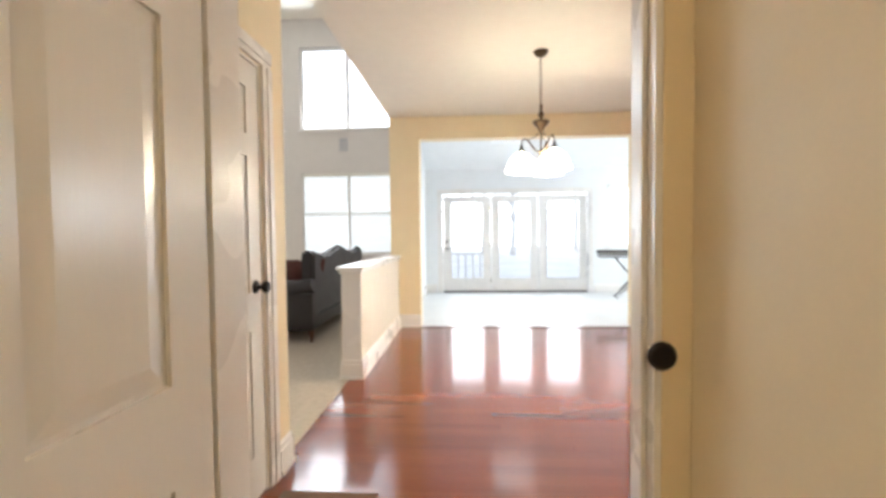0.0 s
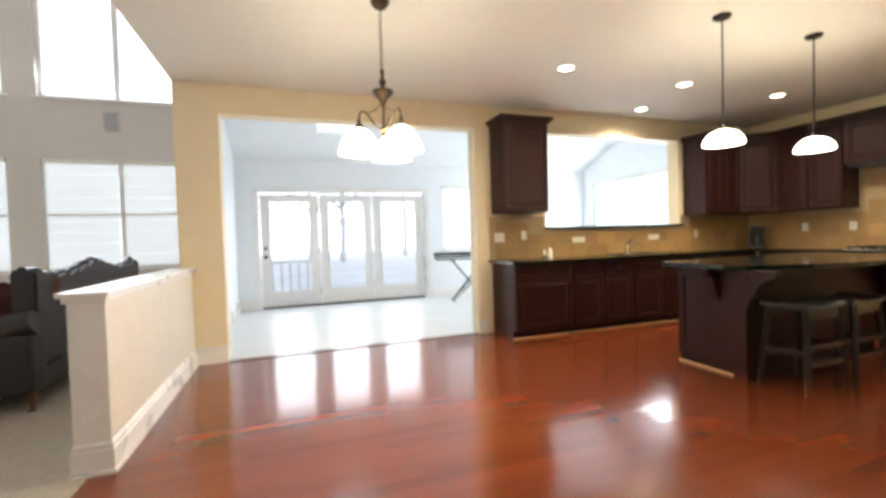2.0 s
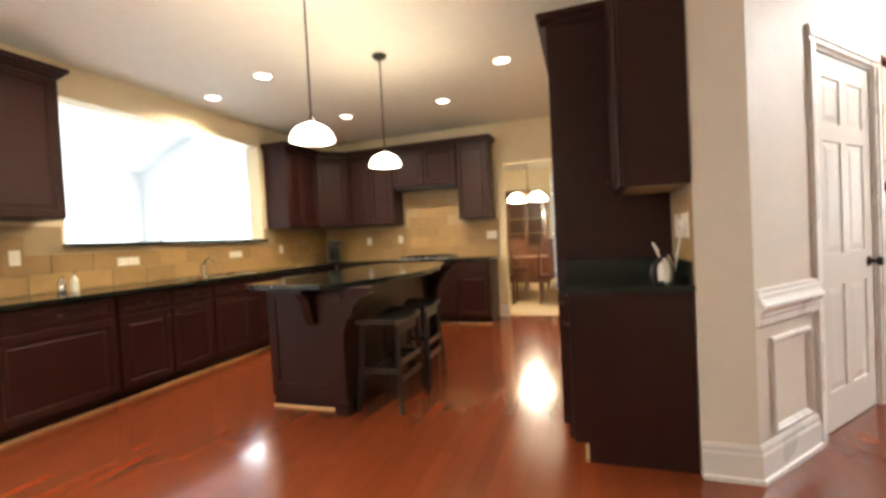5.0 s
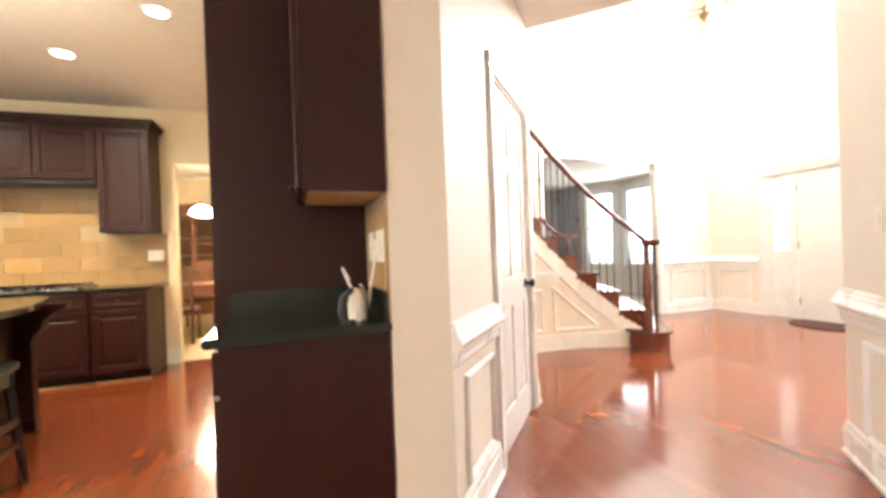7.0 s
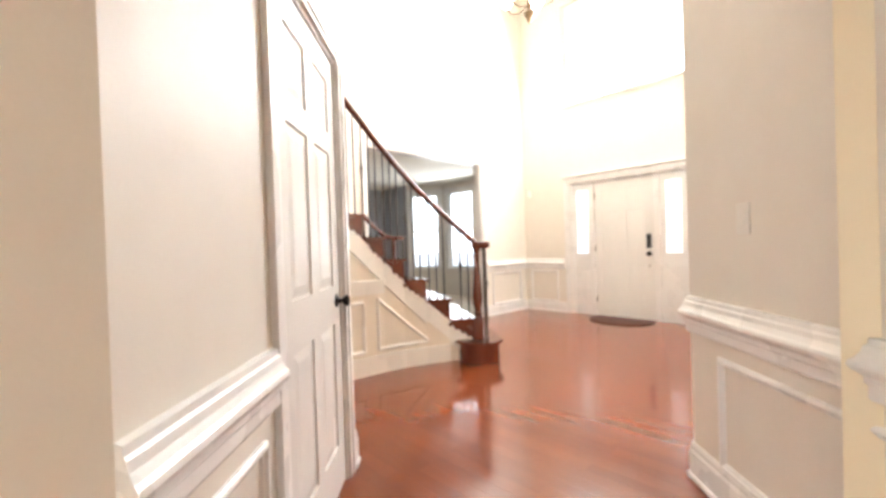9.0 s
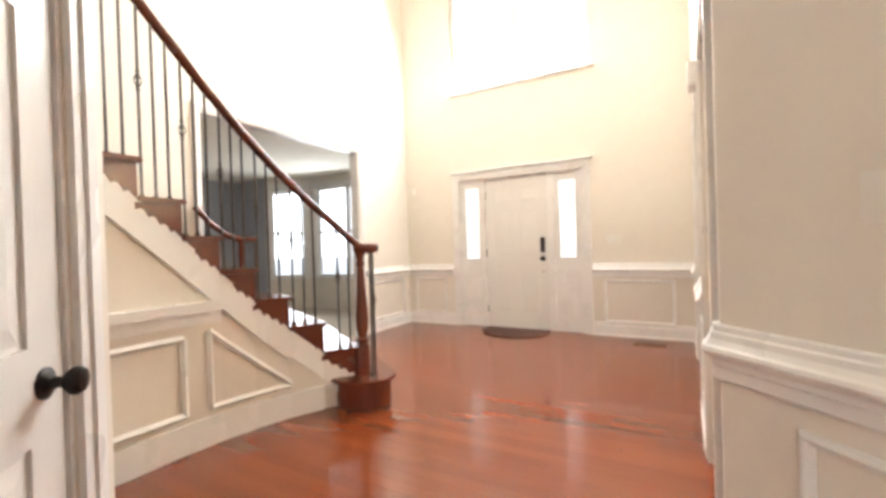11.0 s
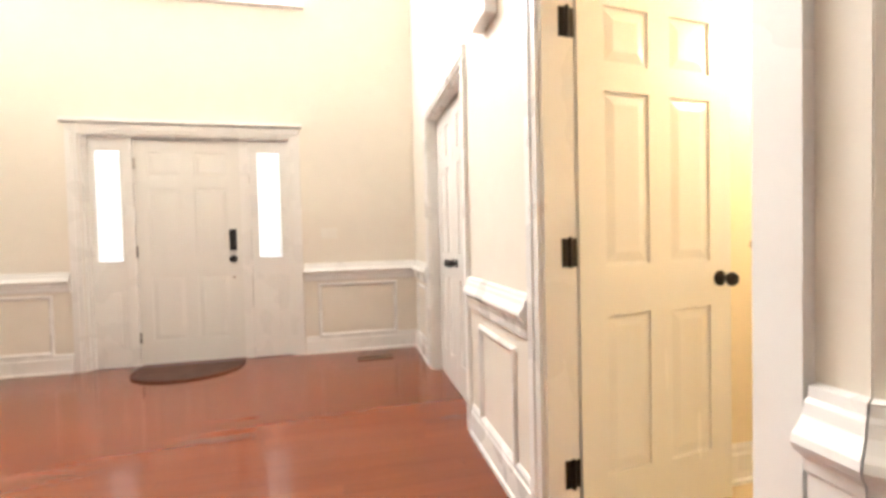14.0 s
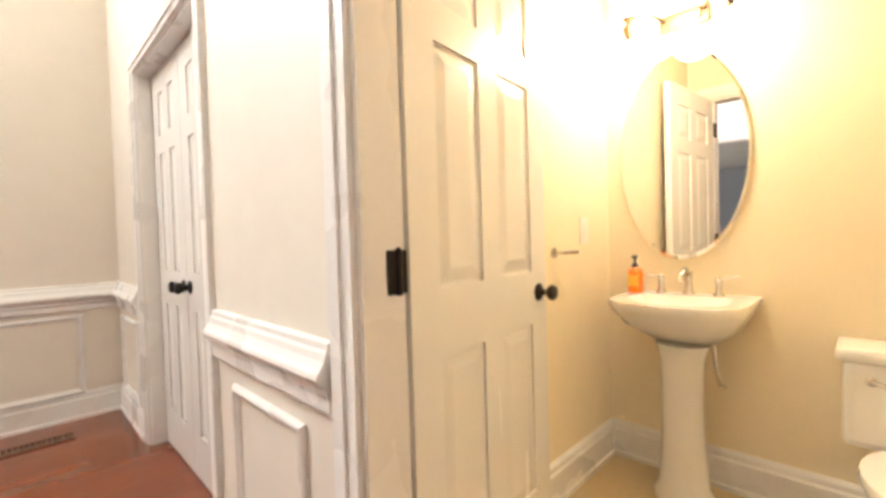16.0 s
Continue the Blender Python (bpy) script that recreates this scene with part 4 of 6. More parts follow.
def stool(cx, cy):
    s = thing("bar_stool", pose(cx, cy, 0), "black wooden saddle-seat bar stool at the island", "stool", "stools at the island")
    bm = B()
    n, w, dp = 10, .23, .155
    rows = []
    for i in range(n + 1):
        u = -1 + 2 * i / n
        z = .585 + .028 * u * u
        rows.append([bm.verts.new((u * w, v, z + dz)) for v, dz in ((-dp, 0), (-dp, .028), (-dp + .02, .036), (dp - .02, .036), (dp, .028), (dp, 0))])
    for a, b in zip(rows, rows[1:]):
        for k in range(6):
            bm.faces.new((a[k], a[(k + 1) % 6], b[(k + 1) % 6], b[k]))
    bm.faces.new(rows[0])
    bm.faces.new(rows[-1][::-1])
    part("seat", bm, BLACKW, s, "curved black saddle seat")
    for sx in (-1, 1):
        for sy in (-1, 1):
            bm = B()
            tube(bm, [(sx * .22, sy * .165, 0), (sx * .175, sy * .125, .60)], [.021, .024], 4)
            part("leg", bm, BLACKW, s)
    for sy in (-1, 1):
        for z in ((.20,) if sy > 0 else (.20, .32)):
            bm = B()
            box(bm, -.205, sy * .15 - .010, z, .205, sy * .15 + .010, z + .036)
            part("stretcher", bm, BLACKW, s)
        bm = B()
        box(bm, -.18, sy * .13 - .010, .53, .18, sy * .13 + .010, .585)
        part("apron", bm, BLACKW, s)
    for sx in (-1, 1):
        bm = B()
        box(bm, sx * .20 - .010, -.14, .27, sx * .20 + .010, .14, .305)
        part("stretcher", bm, BLACKW, s)
    return s


st0 = stool(4.58, 3.42)
copy_thing(st0, pose(5.12, 3.43, 0, 0, 0, 3))

# ---- desk unit, tall panel and refrigerator ----
MDK = face(0, 2.13, 0, 1)
base_unit(MDK, 4.00, 4.435, .565, 1, label="dark cherry desk cabinet at the kitchen's end")
bm = B()
prism(bm, [(3.95, 1.565), (4.437, 1.565), (4.437, 2.17), (3.95, 2.17)], .872, .905)
bmesh.ops.bevel(bm, geom=list(bm.edges), offset=.006, segments=2, affect="EDGES")
box(bm, 4.415, 1.60, .905, 4.437, 2.15, 1.01)
box(bm, 3.99, 1.565, .905, 4.437, 1.585, 1.01)
tagged(part("desk_top", bm, GRANITE), "black granite top of the desk cabinet with an upstand", "worktop")
du = upper_unit(face(0, 1.565, 0, 1), 3.97, 4.435, .285, 1.375, 2.60, 1, (True, False), label="dark cherry wall cabinet over the desk")
bm = B()
box(bm, 3.985, .012, 1.371, 4.42, .27, 1.374)
part("underside", bm, CABIN, du, "pale unfinished underside")
tp = thing("tall_panel", pose(0, 0, 0), "tall dark cherry panel beside the refrigerator", "panel")
bm = B()
box(bm, 4.44, 1.565, 0, 4.475, 2.205, 2.42)
part("board", bm, CAB, tp)
bm = B()
box(bm, 4.425, 1.565, 2.422, 5.45, 2.24, 2.46)
box(bm, 4.405, 1.565, 2.46, 5.47, 2.26, 2.495)
part("crown", bm, CAB, tp)
bm = B()
box(bm, 4.478, 1.565, 1.82, 5.42, 2.18, 2.42)
part("top_cabinet", bm, CAB, tp)
fr = thing("refrigerator", pose(0, 0, 0), "stainless steel refrigerator between dark panels", "refrigerator")
bm = B()
box(bm, 4.50, 1.60, .02, 5.40, 2.16, 1.80, .01)
part("body", bm, BLACKP, fr)
for x0, x1 in ((4.505, 4.945), (4.955, 5.395)):
    bm = B()
    box(bm, x0, 2.162, .55, x1, 2.20, 1.79, .012)
    dd = part("door", bm, STEEL, fr)
    hx = x1 - .05 if x0 < 4.9 else x0 + .05
    bm = B()
    tube(bm, [(hx, 2.20, .75), (hx, 2.235, .77), (hx, 2.24, 1.2), (hx, 2.235, 1.6), (hx, 2.20, 1.62)], .012)
    part("handle", bm, STEEL, dd)
bm = B()
box(bm, 4.505, 2.162, .06, 5.395, 2.20, .54, .012)
part("freezer_drawer", bm, STEEL, fr)
IRON = pose(4.045, 1.655, .97, 90, 0, 215) @ Matrix.Scale(.72, 4)
ir = thing("clothes_iron", IRON, "black and white iron on its heel, cord plugged in above", "iron")
bm = B()
prism(bm, [(-.045, -.09), (.045, -.09), (.05, .0), (.03, .065), (0, .10), (-.03, .065), (-.05, .0)], 0, .02)
part("sole_plate", bm, CHROME, ir)
bm = B()
prism(bm, [(-.04, -.085), (.04, -.085), (.045, .0), (.027, .06), (0, .09), (-.027, .06), (-.045, .0)], .02, .07)
bmesh.ops.bevel(bm, geom=list(bm.edges), offset=.012, segments=2, affect="EDGES")
part("housing", bm, PLASTIC, ir)
bm = B()
tube(bm, [(0, -.08, .06), (0, -.085, .12), (0, -.03, .145), (0, .04, .13), (0, .075, .07)], .016, 10)
part("handle", bm, BLACKP, ir, smooth=True)
bm = B()
tube(bm, [(4.05, 1.70, 1.06), (4.075, 1.72, 1.10), (4.09, 1.69, 1.03), (4.095, 1.65, .925), (4.085, 1.63, .93), (4.07, 1.62, 1.02), (4.06, 1.605, 1.10), (4.055, 1.60, 1.16), (4.055, 1.585, 1.19)], .0055, 8)
box(bm, 4.04, 1.583, 1.175, 4.07, 1.612, 1.205, .004)
cord = part("cord", bm, PLASTIC, ir, "white cord with its plug", smooth=True)
cord.matrix_local = IRON.inverted()


def plate(M, u, z, w, h, n, label="white wall switch plate", category="switch plate", material=None):
    p = thing("wall_plate", M @ pose(u, 0, z), label, category, "wall plates")
    bm = B()
    box(bm, -w / 2, 0, -h / 2, w / 2, .007, h / 2, .002)
    part("cover", bm, material or PLASTIC, p)
    for i in range(n):
        c = -w / 2 + w * (i + .5) / n
        bm = B()
        box(bm, c - .012, .007, -.028, c + .012, .011, .028)
        part("rocker", bm, PLASTIC, p)
    return p


FKt = face(0, 6.108, 0, -1)
for x, z, n in ((3.43, 1.18, 2), (3.78, 1.20, 1), (4.62, 1.12, 3), (5.92, 1.12, 3), (6.75, 1.15, 1)):
    plate(FKt, -x, z, .07 * n if n < 3 else .20, .115 if n < 3 else .075, n)
FEt = face(7.878, 0, -1, 0)
for y, n in ((5.30, 1), (4.75, 1), (3.30, 2)):
    plate(FEt, y, 1.20, .07 * n + .01, .115, n)
plate(face(0, 1.575, 0, 1), 4.06, 1.18, .14, .12, 2); plate(face(0, 1.575, 0, 1), 4.25, 1.18, .075, .12, 1)
plate(FS, 2.62, 1.22, .075, .12, 1)
plate(FF, 4.72, 1.16, .15, .10, 3)
plate(FPO, 2.55, 1.12, .075, .12, 1)


def faucet(at, s=1.0, rz=0, label="chrome kitchen faucet at the sink"):
    f = thing("faucet", pose(*at, 0, 0, rz), label, "faucet")
    bm = B()
    lathe(bm, [(.028 * s, 0), (.028 * s, .01 * s), (.018 * s, .02 * s), (.016 * s, .11 * s), (.012 * s, .13 * s)], seg=14)
    part("body", bm, CHROME, f, smooth=True)
    bm = B()
    tube(bm, [(0, 0, .10 * s), (0, -.02 * s, .17 * s), (0, -.08 * s, .20 * s), (0, -.14 * s, .18 * s), (0, -.155 * s, .14 * s)], .011 * s, 10)
    part("spout", bm, CHROME, f, smooth=True)
    bm = B()
    tube(bm, [(.015 * s, 0, .12 * s), (.07 * s, .01 * s, .17 * s)], [.010 * s, .006 * s], 8)
    part("lever", bm, CHROME, f, smooth=True)
    return f


faucet((5.35, 6.0, .905))
sk = thing("sink", pose(5.30, 5.78, .905), "stainless steel sink set in the granite", "sink")
bm = B()
box(bm, -.36, -.20, .001, .36, -.185, .006); box(bm, -.36, .14, .001, .36, .155, .006)
box(bm, -.36, -.185, .001, -.345, .14, .006); box(bm, .345, -.185, .001, .36, .14, .006)
part("rim", bm, STEEL, sk)
for x, h, m2 in ((3.98, .13, CHROME), (4.07, .16, PLASTIC)):
    b = thing("bottle", pose(x, 5.95, .905), "small soap bottle on the worktop", "bottle", "worktop bottles")
    bm = B()
    lathe(bm, [(.026, 0), (.028, .01), (.028, h * .6), (.012, h * .75), (.010, h * .85)], seg=14)
    part("body", bm, m2, b, smooth=True)
    bm = B()
    lathe(bm, [(.012, h * .85), (.012, h * .92), (.004, h * .94), (.004, h)], seg=10)
    tube(bm, [(0, 0, h), (0, -.04, h)], .005)
    part("pump", bm, CHROME, b)
cf = thing("coffee_maker", pose(7.55, 5.75, .905, 0, 0, -45), "black coffee maker in the corner of the worktop", "coffee maker")
bm = B()
box(bm, -.09, -.11, 0, .09, .11, .03, .006)
box(bm, -.09, .03, .03, .09, .11, .33, .008)
box(bm, -.09, -.11, .25, .09, .03, .33, .008)
part("housing", bm, BLACKP, cf)
bm = B()
lathe(bm, [(.055, .032), (.065, .06), (.065, .13), (.05, .18), (.052, .20)], (0, -.04, 0), 16)
part("carafe", bm, GRANITE, cf, "dark glass carafe", smooth=True)
ck = thing("cooktop", pose(7.58, 4.20, .905), "gas cooktop with black grates", "cooktop")
bm = B()
box(bm, -.25, -.38, 0, .25, .38, .012, .004)
part("plate", bm, STEEL, ck)
for i, y in enumerate((-.25, 0, .25)):
    bm = B()
    for dx in (-.2, 0, .2):
        box(bm, dx - .006, y - .11, .03, dx + .006, y + .11, .042)
    for dy in (-.10, 0, .10):
        box(bm, -.21, y + dy - .006, .028, .21, y + dy + .006, .040)
    for dx in (-.2, .2):
        for dy in (-.1, .1):
            box(bm, dx - .008, y + dy - .008, .012, dx + .008, y + dy + .008, .03)
    part("grate", bm, BLACK, ck)
for i in range(5):
    bm = B()
    lathe(bm, [(.018, .012), (.018, .03), (.012, .035)], (-.225, -.2 + .1 * i, 0), 12)
    part("knob", bm, BLACKP, ck)

# ---- ceiling lights ----


def can(x, y):
    c = thing("recessed_light", pose(x, y, H), "lit recessed ceiling light with a white ring", "ceiling light", "recessed ceiling lights")
    bm = B()
    n = 24
    lo = [[bm.verts.new((r * math.cos(2 * math.pi * i / n), r * math.sin(2 * math.pi * i / n), z)) for i in range(n)] for r, z in ((.095, -.001), (.092, -.008), (.074, -.008), (.070, -.002))]
    for a, b in zip(lo, lo[1:]):
        for i in range(n):
            bm.faces.new((a[i], a[(i + 1) % n], b[(i + 1) % n], b[i]))
    part("ring", bm, WHITE, c)
    bm = B()
    lathe(bm, [(.069, -.006), (.069, -.003)], seg=24)
    part("lamp", bm, CAN_ON, c)
    return c


c0 = can(*CANS[0])
for cx, cy in CANS[1:]:
    copy_thing(c0, pose(cx, cy, H))


def shell(bm, prof, c=(0, 0, 0), seg=24, t=.006):
    """An open turned bowl with thickness."""
    full = prof + [(max(r - t, .002), z + t * .3) for r, z in prof[::-1]]
    rings = [[bm.verts.new((c[0] + r * math.cos(2 * math.pi * i / seg), c[1] + r * math.sin(2 * math.pi * i / seg), c[2] + z)) for i in range(seg)] for r, z in full]
    for a, b in zip(rings, rings[1:] + rings[:1]):
        for i in range(seg):
            bm.faces.new((a[i], a[(i + 1) % seg], b[(i + 1) % seg], b[i]))


def pendant(x, y):
    p = thing("pendant_lamp", pose(x, y, H), "hanging lamp with a lit white glass bowl over the island", "pendant lamp", "island pendants")
    bm = B()
    lathe(bm, [(.02, -.035), (.05, -.025), (.062, -.012), (.064, -.001)], seg=20)
    part("canopy", bm, BLACK, p, smooth=True)
    bm = B()
    lathe(bm, [(.006, -.81), (.006, -.03)], seg=8)
    part("rod", bm, BLACK, p)
    bm = B()
    lathe(bm, [(.032, -.858), (.028, -.845), (.012, -.82), (.008, -.80)], seg=16)
    part("cap", bm, BLACK, p, smooth=True)
    bm = B()
    shell(bm, [(.140, -.965), (.138, -.950), (.124, -.915), (.098, -.885), (.062, -.865), (.03, -.858)], seg=28)
    part("shade", bm, PEND_ON, p, "lit white glass bowl", smooth=True)
    return p


p0 = pendant(*PENDANTS[0])
copy_thing(p0, pose(*PENDANTS[1], H))
ch = thing("chandelier", pose(NOOK[0], NOOK[1], H), "bronze chandelier with three lit bell shades", "chandelier")
bm = B()
lathe(bm, [(.015, -.05), (.045, -.035), (.06, -.012), (.065, -.001)], seg=20)
part("canopy", bm, BRONZE, ch, smooth=True)
bm = B()
for i in range(14):
    z = -.05 - .031 * i
    o = (.009, 0) if i % 2 else (0, .009)
    tube(bm, [(-o[0], -o[1], z), (o[0], o[1], z - .01), (o[0], o[1], z - .03), (-o[0], -o[1], z - .04), (-o[0], -o[1], z)], .003, 5)
part("chain", bm, BRONZE, ch)
bm = B()
lathe(bm, [(.004, -.92), (.016, -.905), (.012, -.88), (.028, -.865), (.012, -.845), (.009, -.84), (.009, -.70), (.014, -.69), (.022, -.675), (.030, -.655), (.062, -.622), (.072, -.606), (.072, -.598), (.058, -.600), (.016, -.590), (.012, -.57), (.024, -.545), (.024, -.53), (.010, -.51), (.014, -.46), (.006, -.45)], seg=18)
part("stem", bm, BRONZE, ch, smooth=True)
for k in range(3):
    a = radians(60 + 120 * k)
    dx, dy = math.cos(a), math.sin(a)
    bm = B()
    tube(bm, [(dx * r, dy * r, z) for r, z in ((.012, -.86), (.05, -.845), (.085, -.80), (.115, -.755), (.145, -.745), (.165, -.77), (.168, -.82))], .007, 8)
    arm = part("arm", bm, BRONZE, ch, smooth=True)
    bm = B()
    tube(bm, [(dx * .012, dy * .012, -.69), (dx * .06, dy * .06, -.735), (dx * .115, dy * .115, -.76)], .0035, 6)
    part("brace", bm, BRONZE, arm, smooth=True)
    bm = B()
    lathe(bm, [(.035, -.865), (.03, -.85), (.014, -.83), (.012, -.80)], (dx * .168, dy * .168, 0), 14)
    part("socket", bm, BRONZE, arm, smooth=True)
    bm = B()
    shell(bm, [(.142, -1.03), (.134, -1.01), (.118, -.965), (.098, -.925), (.068, -.89), (.03, -.868)], (dx * .168, dy * .168, 0), 24)
    part("shade", bm, NOOK_ON, arm, "lit white bell-shaped glass", smooth=True)

# ---- living room ----
SOFA = pose(-6.80, 4.79, 0, 0, 0, -90)
so = thing("sofa", SOFA, "dark leather sofa with a carved crest and loose cushions", "sofa")
X0, X1, Y0, Y1 = -3.0, -0.42, 4.93, 6.0
bm = B()
box(bm, X0 + .10, Y0 + .05, .14, X1 - .10, Y1 - .05, .30, .02)
part("base", bm, LEATHER, so)
bm = B()
n = 26
pts = [(X0 + .12 + (X1 - X0 - .24) * i / n, .14 - .05 * abs(math.sin(3 * math.pi * i / n))) for i in range(n + 1)]
prism(bm, [(X0 + .12, .20)] + pts + [(X1 - .12, .20)], Y0 + .025, Y0 + .055, "y")
part("carved_apron", bm, WOODT, so)
for i in range(3):
    w = (X1 - X0 - .52) / 3
    a = X0 + .26 + w * i
    bm = B()
    box(bm, a + .004, Y0, .302, a + w - .004, Y1 - .25, .53, .05)
    part("seat_cushion", bm, LEATHER, so, smooth=True)
bm = B()
n = 40
top = [(X0 + .15 + (X1 - X0 - .3) * i / n, .98 + .10 * math.exp(-((i / n - .5) / .14) ** 2) + .06 * math.exp(-((i / n - .97) / .06) ** 2) + .06 * math.exp(-((i / n - .03) / .06) ** 2) + .012 * math.sin(i * 1.9)) for i in range(n + 1)]
prism(bm, [(X0 + .15, .30), (X1 - .15, .30)] + top[::-1], Y1 - .22, Y1 - .06, "y")
bmesh.ops.bevel(bm, geom=[e for e in bm.edges if abs(e.verts[0].co.y - e.verts[1].co.y) < .001], offset=.02, segments=2, affect="EDGES")
part("backrest", bm, LEATHER, so)
bm = B()
tube(bm, [(x, Y1 - .14, z + .01) for x, z in top], [.022 + .012 * abs(math.sin(i * .9)) for i in range(n + 1)], 8)
part("carved_crest", bm, BLACKW, so, "dark carved wooden crest rail", smooth=True)
for x, s in ((X0, 1), (X1, -1)):
    bm = B()
    box(bm, x, Y0 + .06, .14, x + s * .22, Y1 - .04, .58, .03)
    am = part("arm", bm, LEATHER, so)
    bm = B()
    tube(bm, [(x + s * .10, Y0 + .0, .59), (x + s * .10, Y0 + .3, .60), (x + s * .10, Y1 - .25, .61), (x + s * .10, Y1 - .05, .66)], [.11, .12, .115, .09], 14)
    part("arm_roll", bm, LEATHER, am, smooth=True)
    for y in (Y0 + .06, Y1 - .08):
        bm = B()
        tube(bm, [(x + s * .06, y, 0), (x + s * .08, y, .05), (x + s * .06, y, .15)], [.028, .022, .045], 8)
        part("foot", bm, WOODT, so)


def cushion(x, y, z, tilt, turn, size, material, label):
    m = pose(x, y, z, tilt, 0, turn)
    bm = B()
    n = 9
    g = {}
    for s in (1, -1):
        for i in range(n):
            for j in range(n):
                u, v = -1 + 2 * i / (n - 1), -1 + 2 * j / (n - 1)
                h = .085 * (max(0, (1 - u ** 4) * (1 - v ** 4))) ** .55
                edge = i in (0, n - 1) or j in (0, n - 1)
                key = (i, j, 0 if edge else s)
                if key not in g:
                    k = 1 - .07 * (1 - abs(u * v))
                    g[key] = bm.verts.new((u * size * k, s * h if not edge else 0, v * size * k + size))
        for i in range(n - 1):
            for j in range(n - 1):
                q = [g.get((a, b, s), g.get((a, b, 0))) for a, b in ((i, j), (i + 1, j), (i + 1, j + 1), (i, j + 1))]
                bm.faces.new(q if s > 0 else q[::-1])
    ob = part("throw_cushion", bm, material, None, smooth=True)
    ob.matrix_world = SOFA @ m
    return tagged(ob, label, "cushion", "sofa cushions")


for x, y, tn, m2 in ((-2.05, Y1 - .42, 6, SOFABACK), (-0.86, Y0 + .78, -60, PILLOW), (-0.88, Y0 + .50, -84, SOFABACK), (-0.90, Y0 + .24, -97, PILLOW)):
    cushion(x, y, .52, -18, tn, .23, m2, "wine and brown cushion leaning on the sofa's arm" if x > -1 else "brown patterned cushion on the sofa's back")
sp = thing("wall_speaker", FVm @ pose(1.68, 0, 3.21), "small grey square wall vent between the windows", "wall vent")
bm = B()
box(bm, -.11, 0, -.16, .11, .03, .16, .004)
part("box", bm, LIVING, sp)
bm = B()
for i in range(9):
    box(bm, -.095, .03, -.14 + .031 * i, .095, .036, -.122 + .031 * i)
part("grille", bm, GREYWALL, sp)

# ---- sunroom things ----
kb = thing("keyboard", pose(4.10, 8.75, .78, 0, 0, -8), "black electric piano keyboard on a folding stand", "keyboard")
bm = B()
box(bm, -.62, -.15, 0, .62, .15, .08, .01)
part("case", bm, BLACKP, kb)
bm = B()
box(bm, -.63, .02, .081, .63, .16, .135, .008)
part("control_panel", bm, BLACKP, kb, "raised black control panel")
bm = B()
box(bm, -.625, -.1535, .02, .625, -.1505, .055)
part("front_strip", bm, STEEL, kb, "pale strip along the front")
bm = B()
box(bm, -.60, -.145, .081, .60, -.02, .09)
part("white_keys", bm, PLASTIC, kb)
bm = B()
for i in range(35):
    if i % 7 not in (2, 6):
        box(bm, -.582 + i * .0342, -.10, .091, -.566 + i * .0342, -.02, .098)
part("black_keys", bm, BLACKP, kb)
ks = thing("keyboard_stand", pose(4.10, 8.75, 0, 0, 0, -8), "black metal folding stand under the keyboard", "stand")
for y in (-.02, .02):
    bm = B()
    s = 1 if y > 0 else -1
    tube(bm, [(-.30 * s, y, .03), (.30 * s, y, .76)], .016, 8)
    part("crossed_leg", bm, BLACKP, ks)
for y in (-.10, .10):
    bm = B()
    tube(bm, [(-.26, y, .06), (.10, y, .40), (.26, y, .74)], .011, 8)
    part("inner_brace", bm, BLACKP, ks)
for x in (-.30, .30):
    for z in (.02, .765):
        bm = B()
        tube(bm, [(x, -.17, z), (x, .17, z)], .014, 8)
        part("foot_bar" if z < .1 else "top_bar", bm, BLACKP, ks)
# deck rail and bare trees outside
dk = thing("deck_railing", pose(0, 0, 0), "white deck railing outside the patio doors", "railing")
for z in (.05, .72):
    bm = B()
    box(bm, -.5, 11.6, z, 1.45, 11.68, z + .05)
    part("rail", bm, WHITE, dk)
for i in range(10):
    bm = B()
    box(bm, -.45 + .19 * i, 11.62, -.06, -.41 + .19 * i, 11.66, .72)
    part("baluster", bm, WHITE, dk)
bm = B()
box(bm, -1, 9.82, -.30, 6, 11.9, -.06)
tagged(part("deck", bm, SUNFLOOR), "pale deck outside the patio doors", "deck", kind="structure")


def tree(x, y, h, seed):
    rnd = random.Random(seed)
    t = thing("bare_tree", pose(x, y, -.32), "leafless winter tree beyond the lawn", "tree", "trees beyond the lawn")
    bm = B()
    tube(bm, [(0, 0, 0), (.1, 0, h * .3), (0, .1, h * .6), (.1, 0, h)], [.22, .17, .11, .03], 8)
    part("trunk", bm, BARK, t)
    bm = B()
    for i in range(26):
        z = h * (.3 + .65 * rnd.random())
        a, l = rnd.random() * 6.28, (h - z) * .6 + .8
        p = Vector((.05, 0, z))
        q = p + Vector((math.cos(a), math.sin(a), .9)) * l * .5
        r = q + Vector((math.cos(a + .4), math.sin(a + .4), 1.1)) * l * .4
        tube(bm, [p, q, r], [.06, .035, .01], 5)
        for k in range(3):
            b = a + rnd.uniform(-1.3, 1.3)
            s = p.lerp(q, .4 + .3 * k)
            tube(bm, [s, s + Vector((math.cos(b), math.sin(b), .8)) * l * .35], [.02, .006], 4)
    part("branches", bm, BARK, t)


for i in range(9):
    tree(-8 + 3.1 * i + (i % 2), 33 + 3 * ((i * 7) % 4), 8 + (i * 5) % 4, i)

# ---- staircase ----
RISE = 0.208
SIDE = [(5.98, -1.86), (6.12, -1.70), (6.26, -1.50), (6.355, -1.28), (6.42, -1.07), (6.455, -0.86), (6.47, -0.65), (6.475, -0.43), (6.475, -0.20), (6.475, 0.03), (6.475, 0.26), (6.475, 0.49), (6.475, 0.72), (6.475, 0.95)]


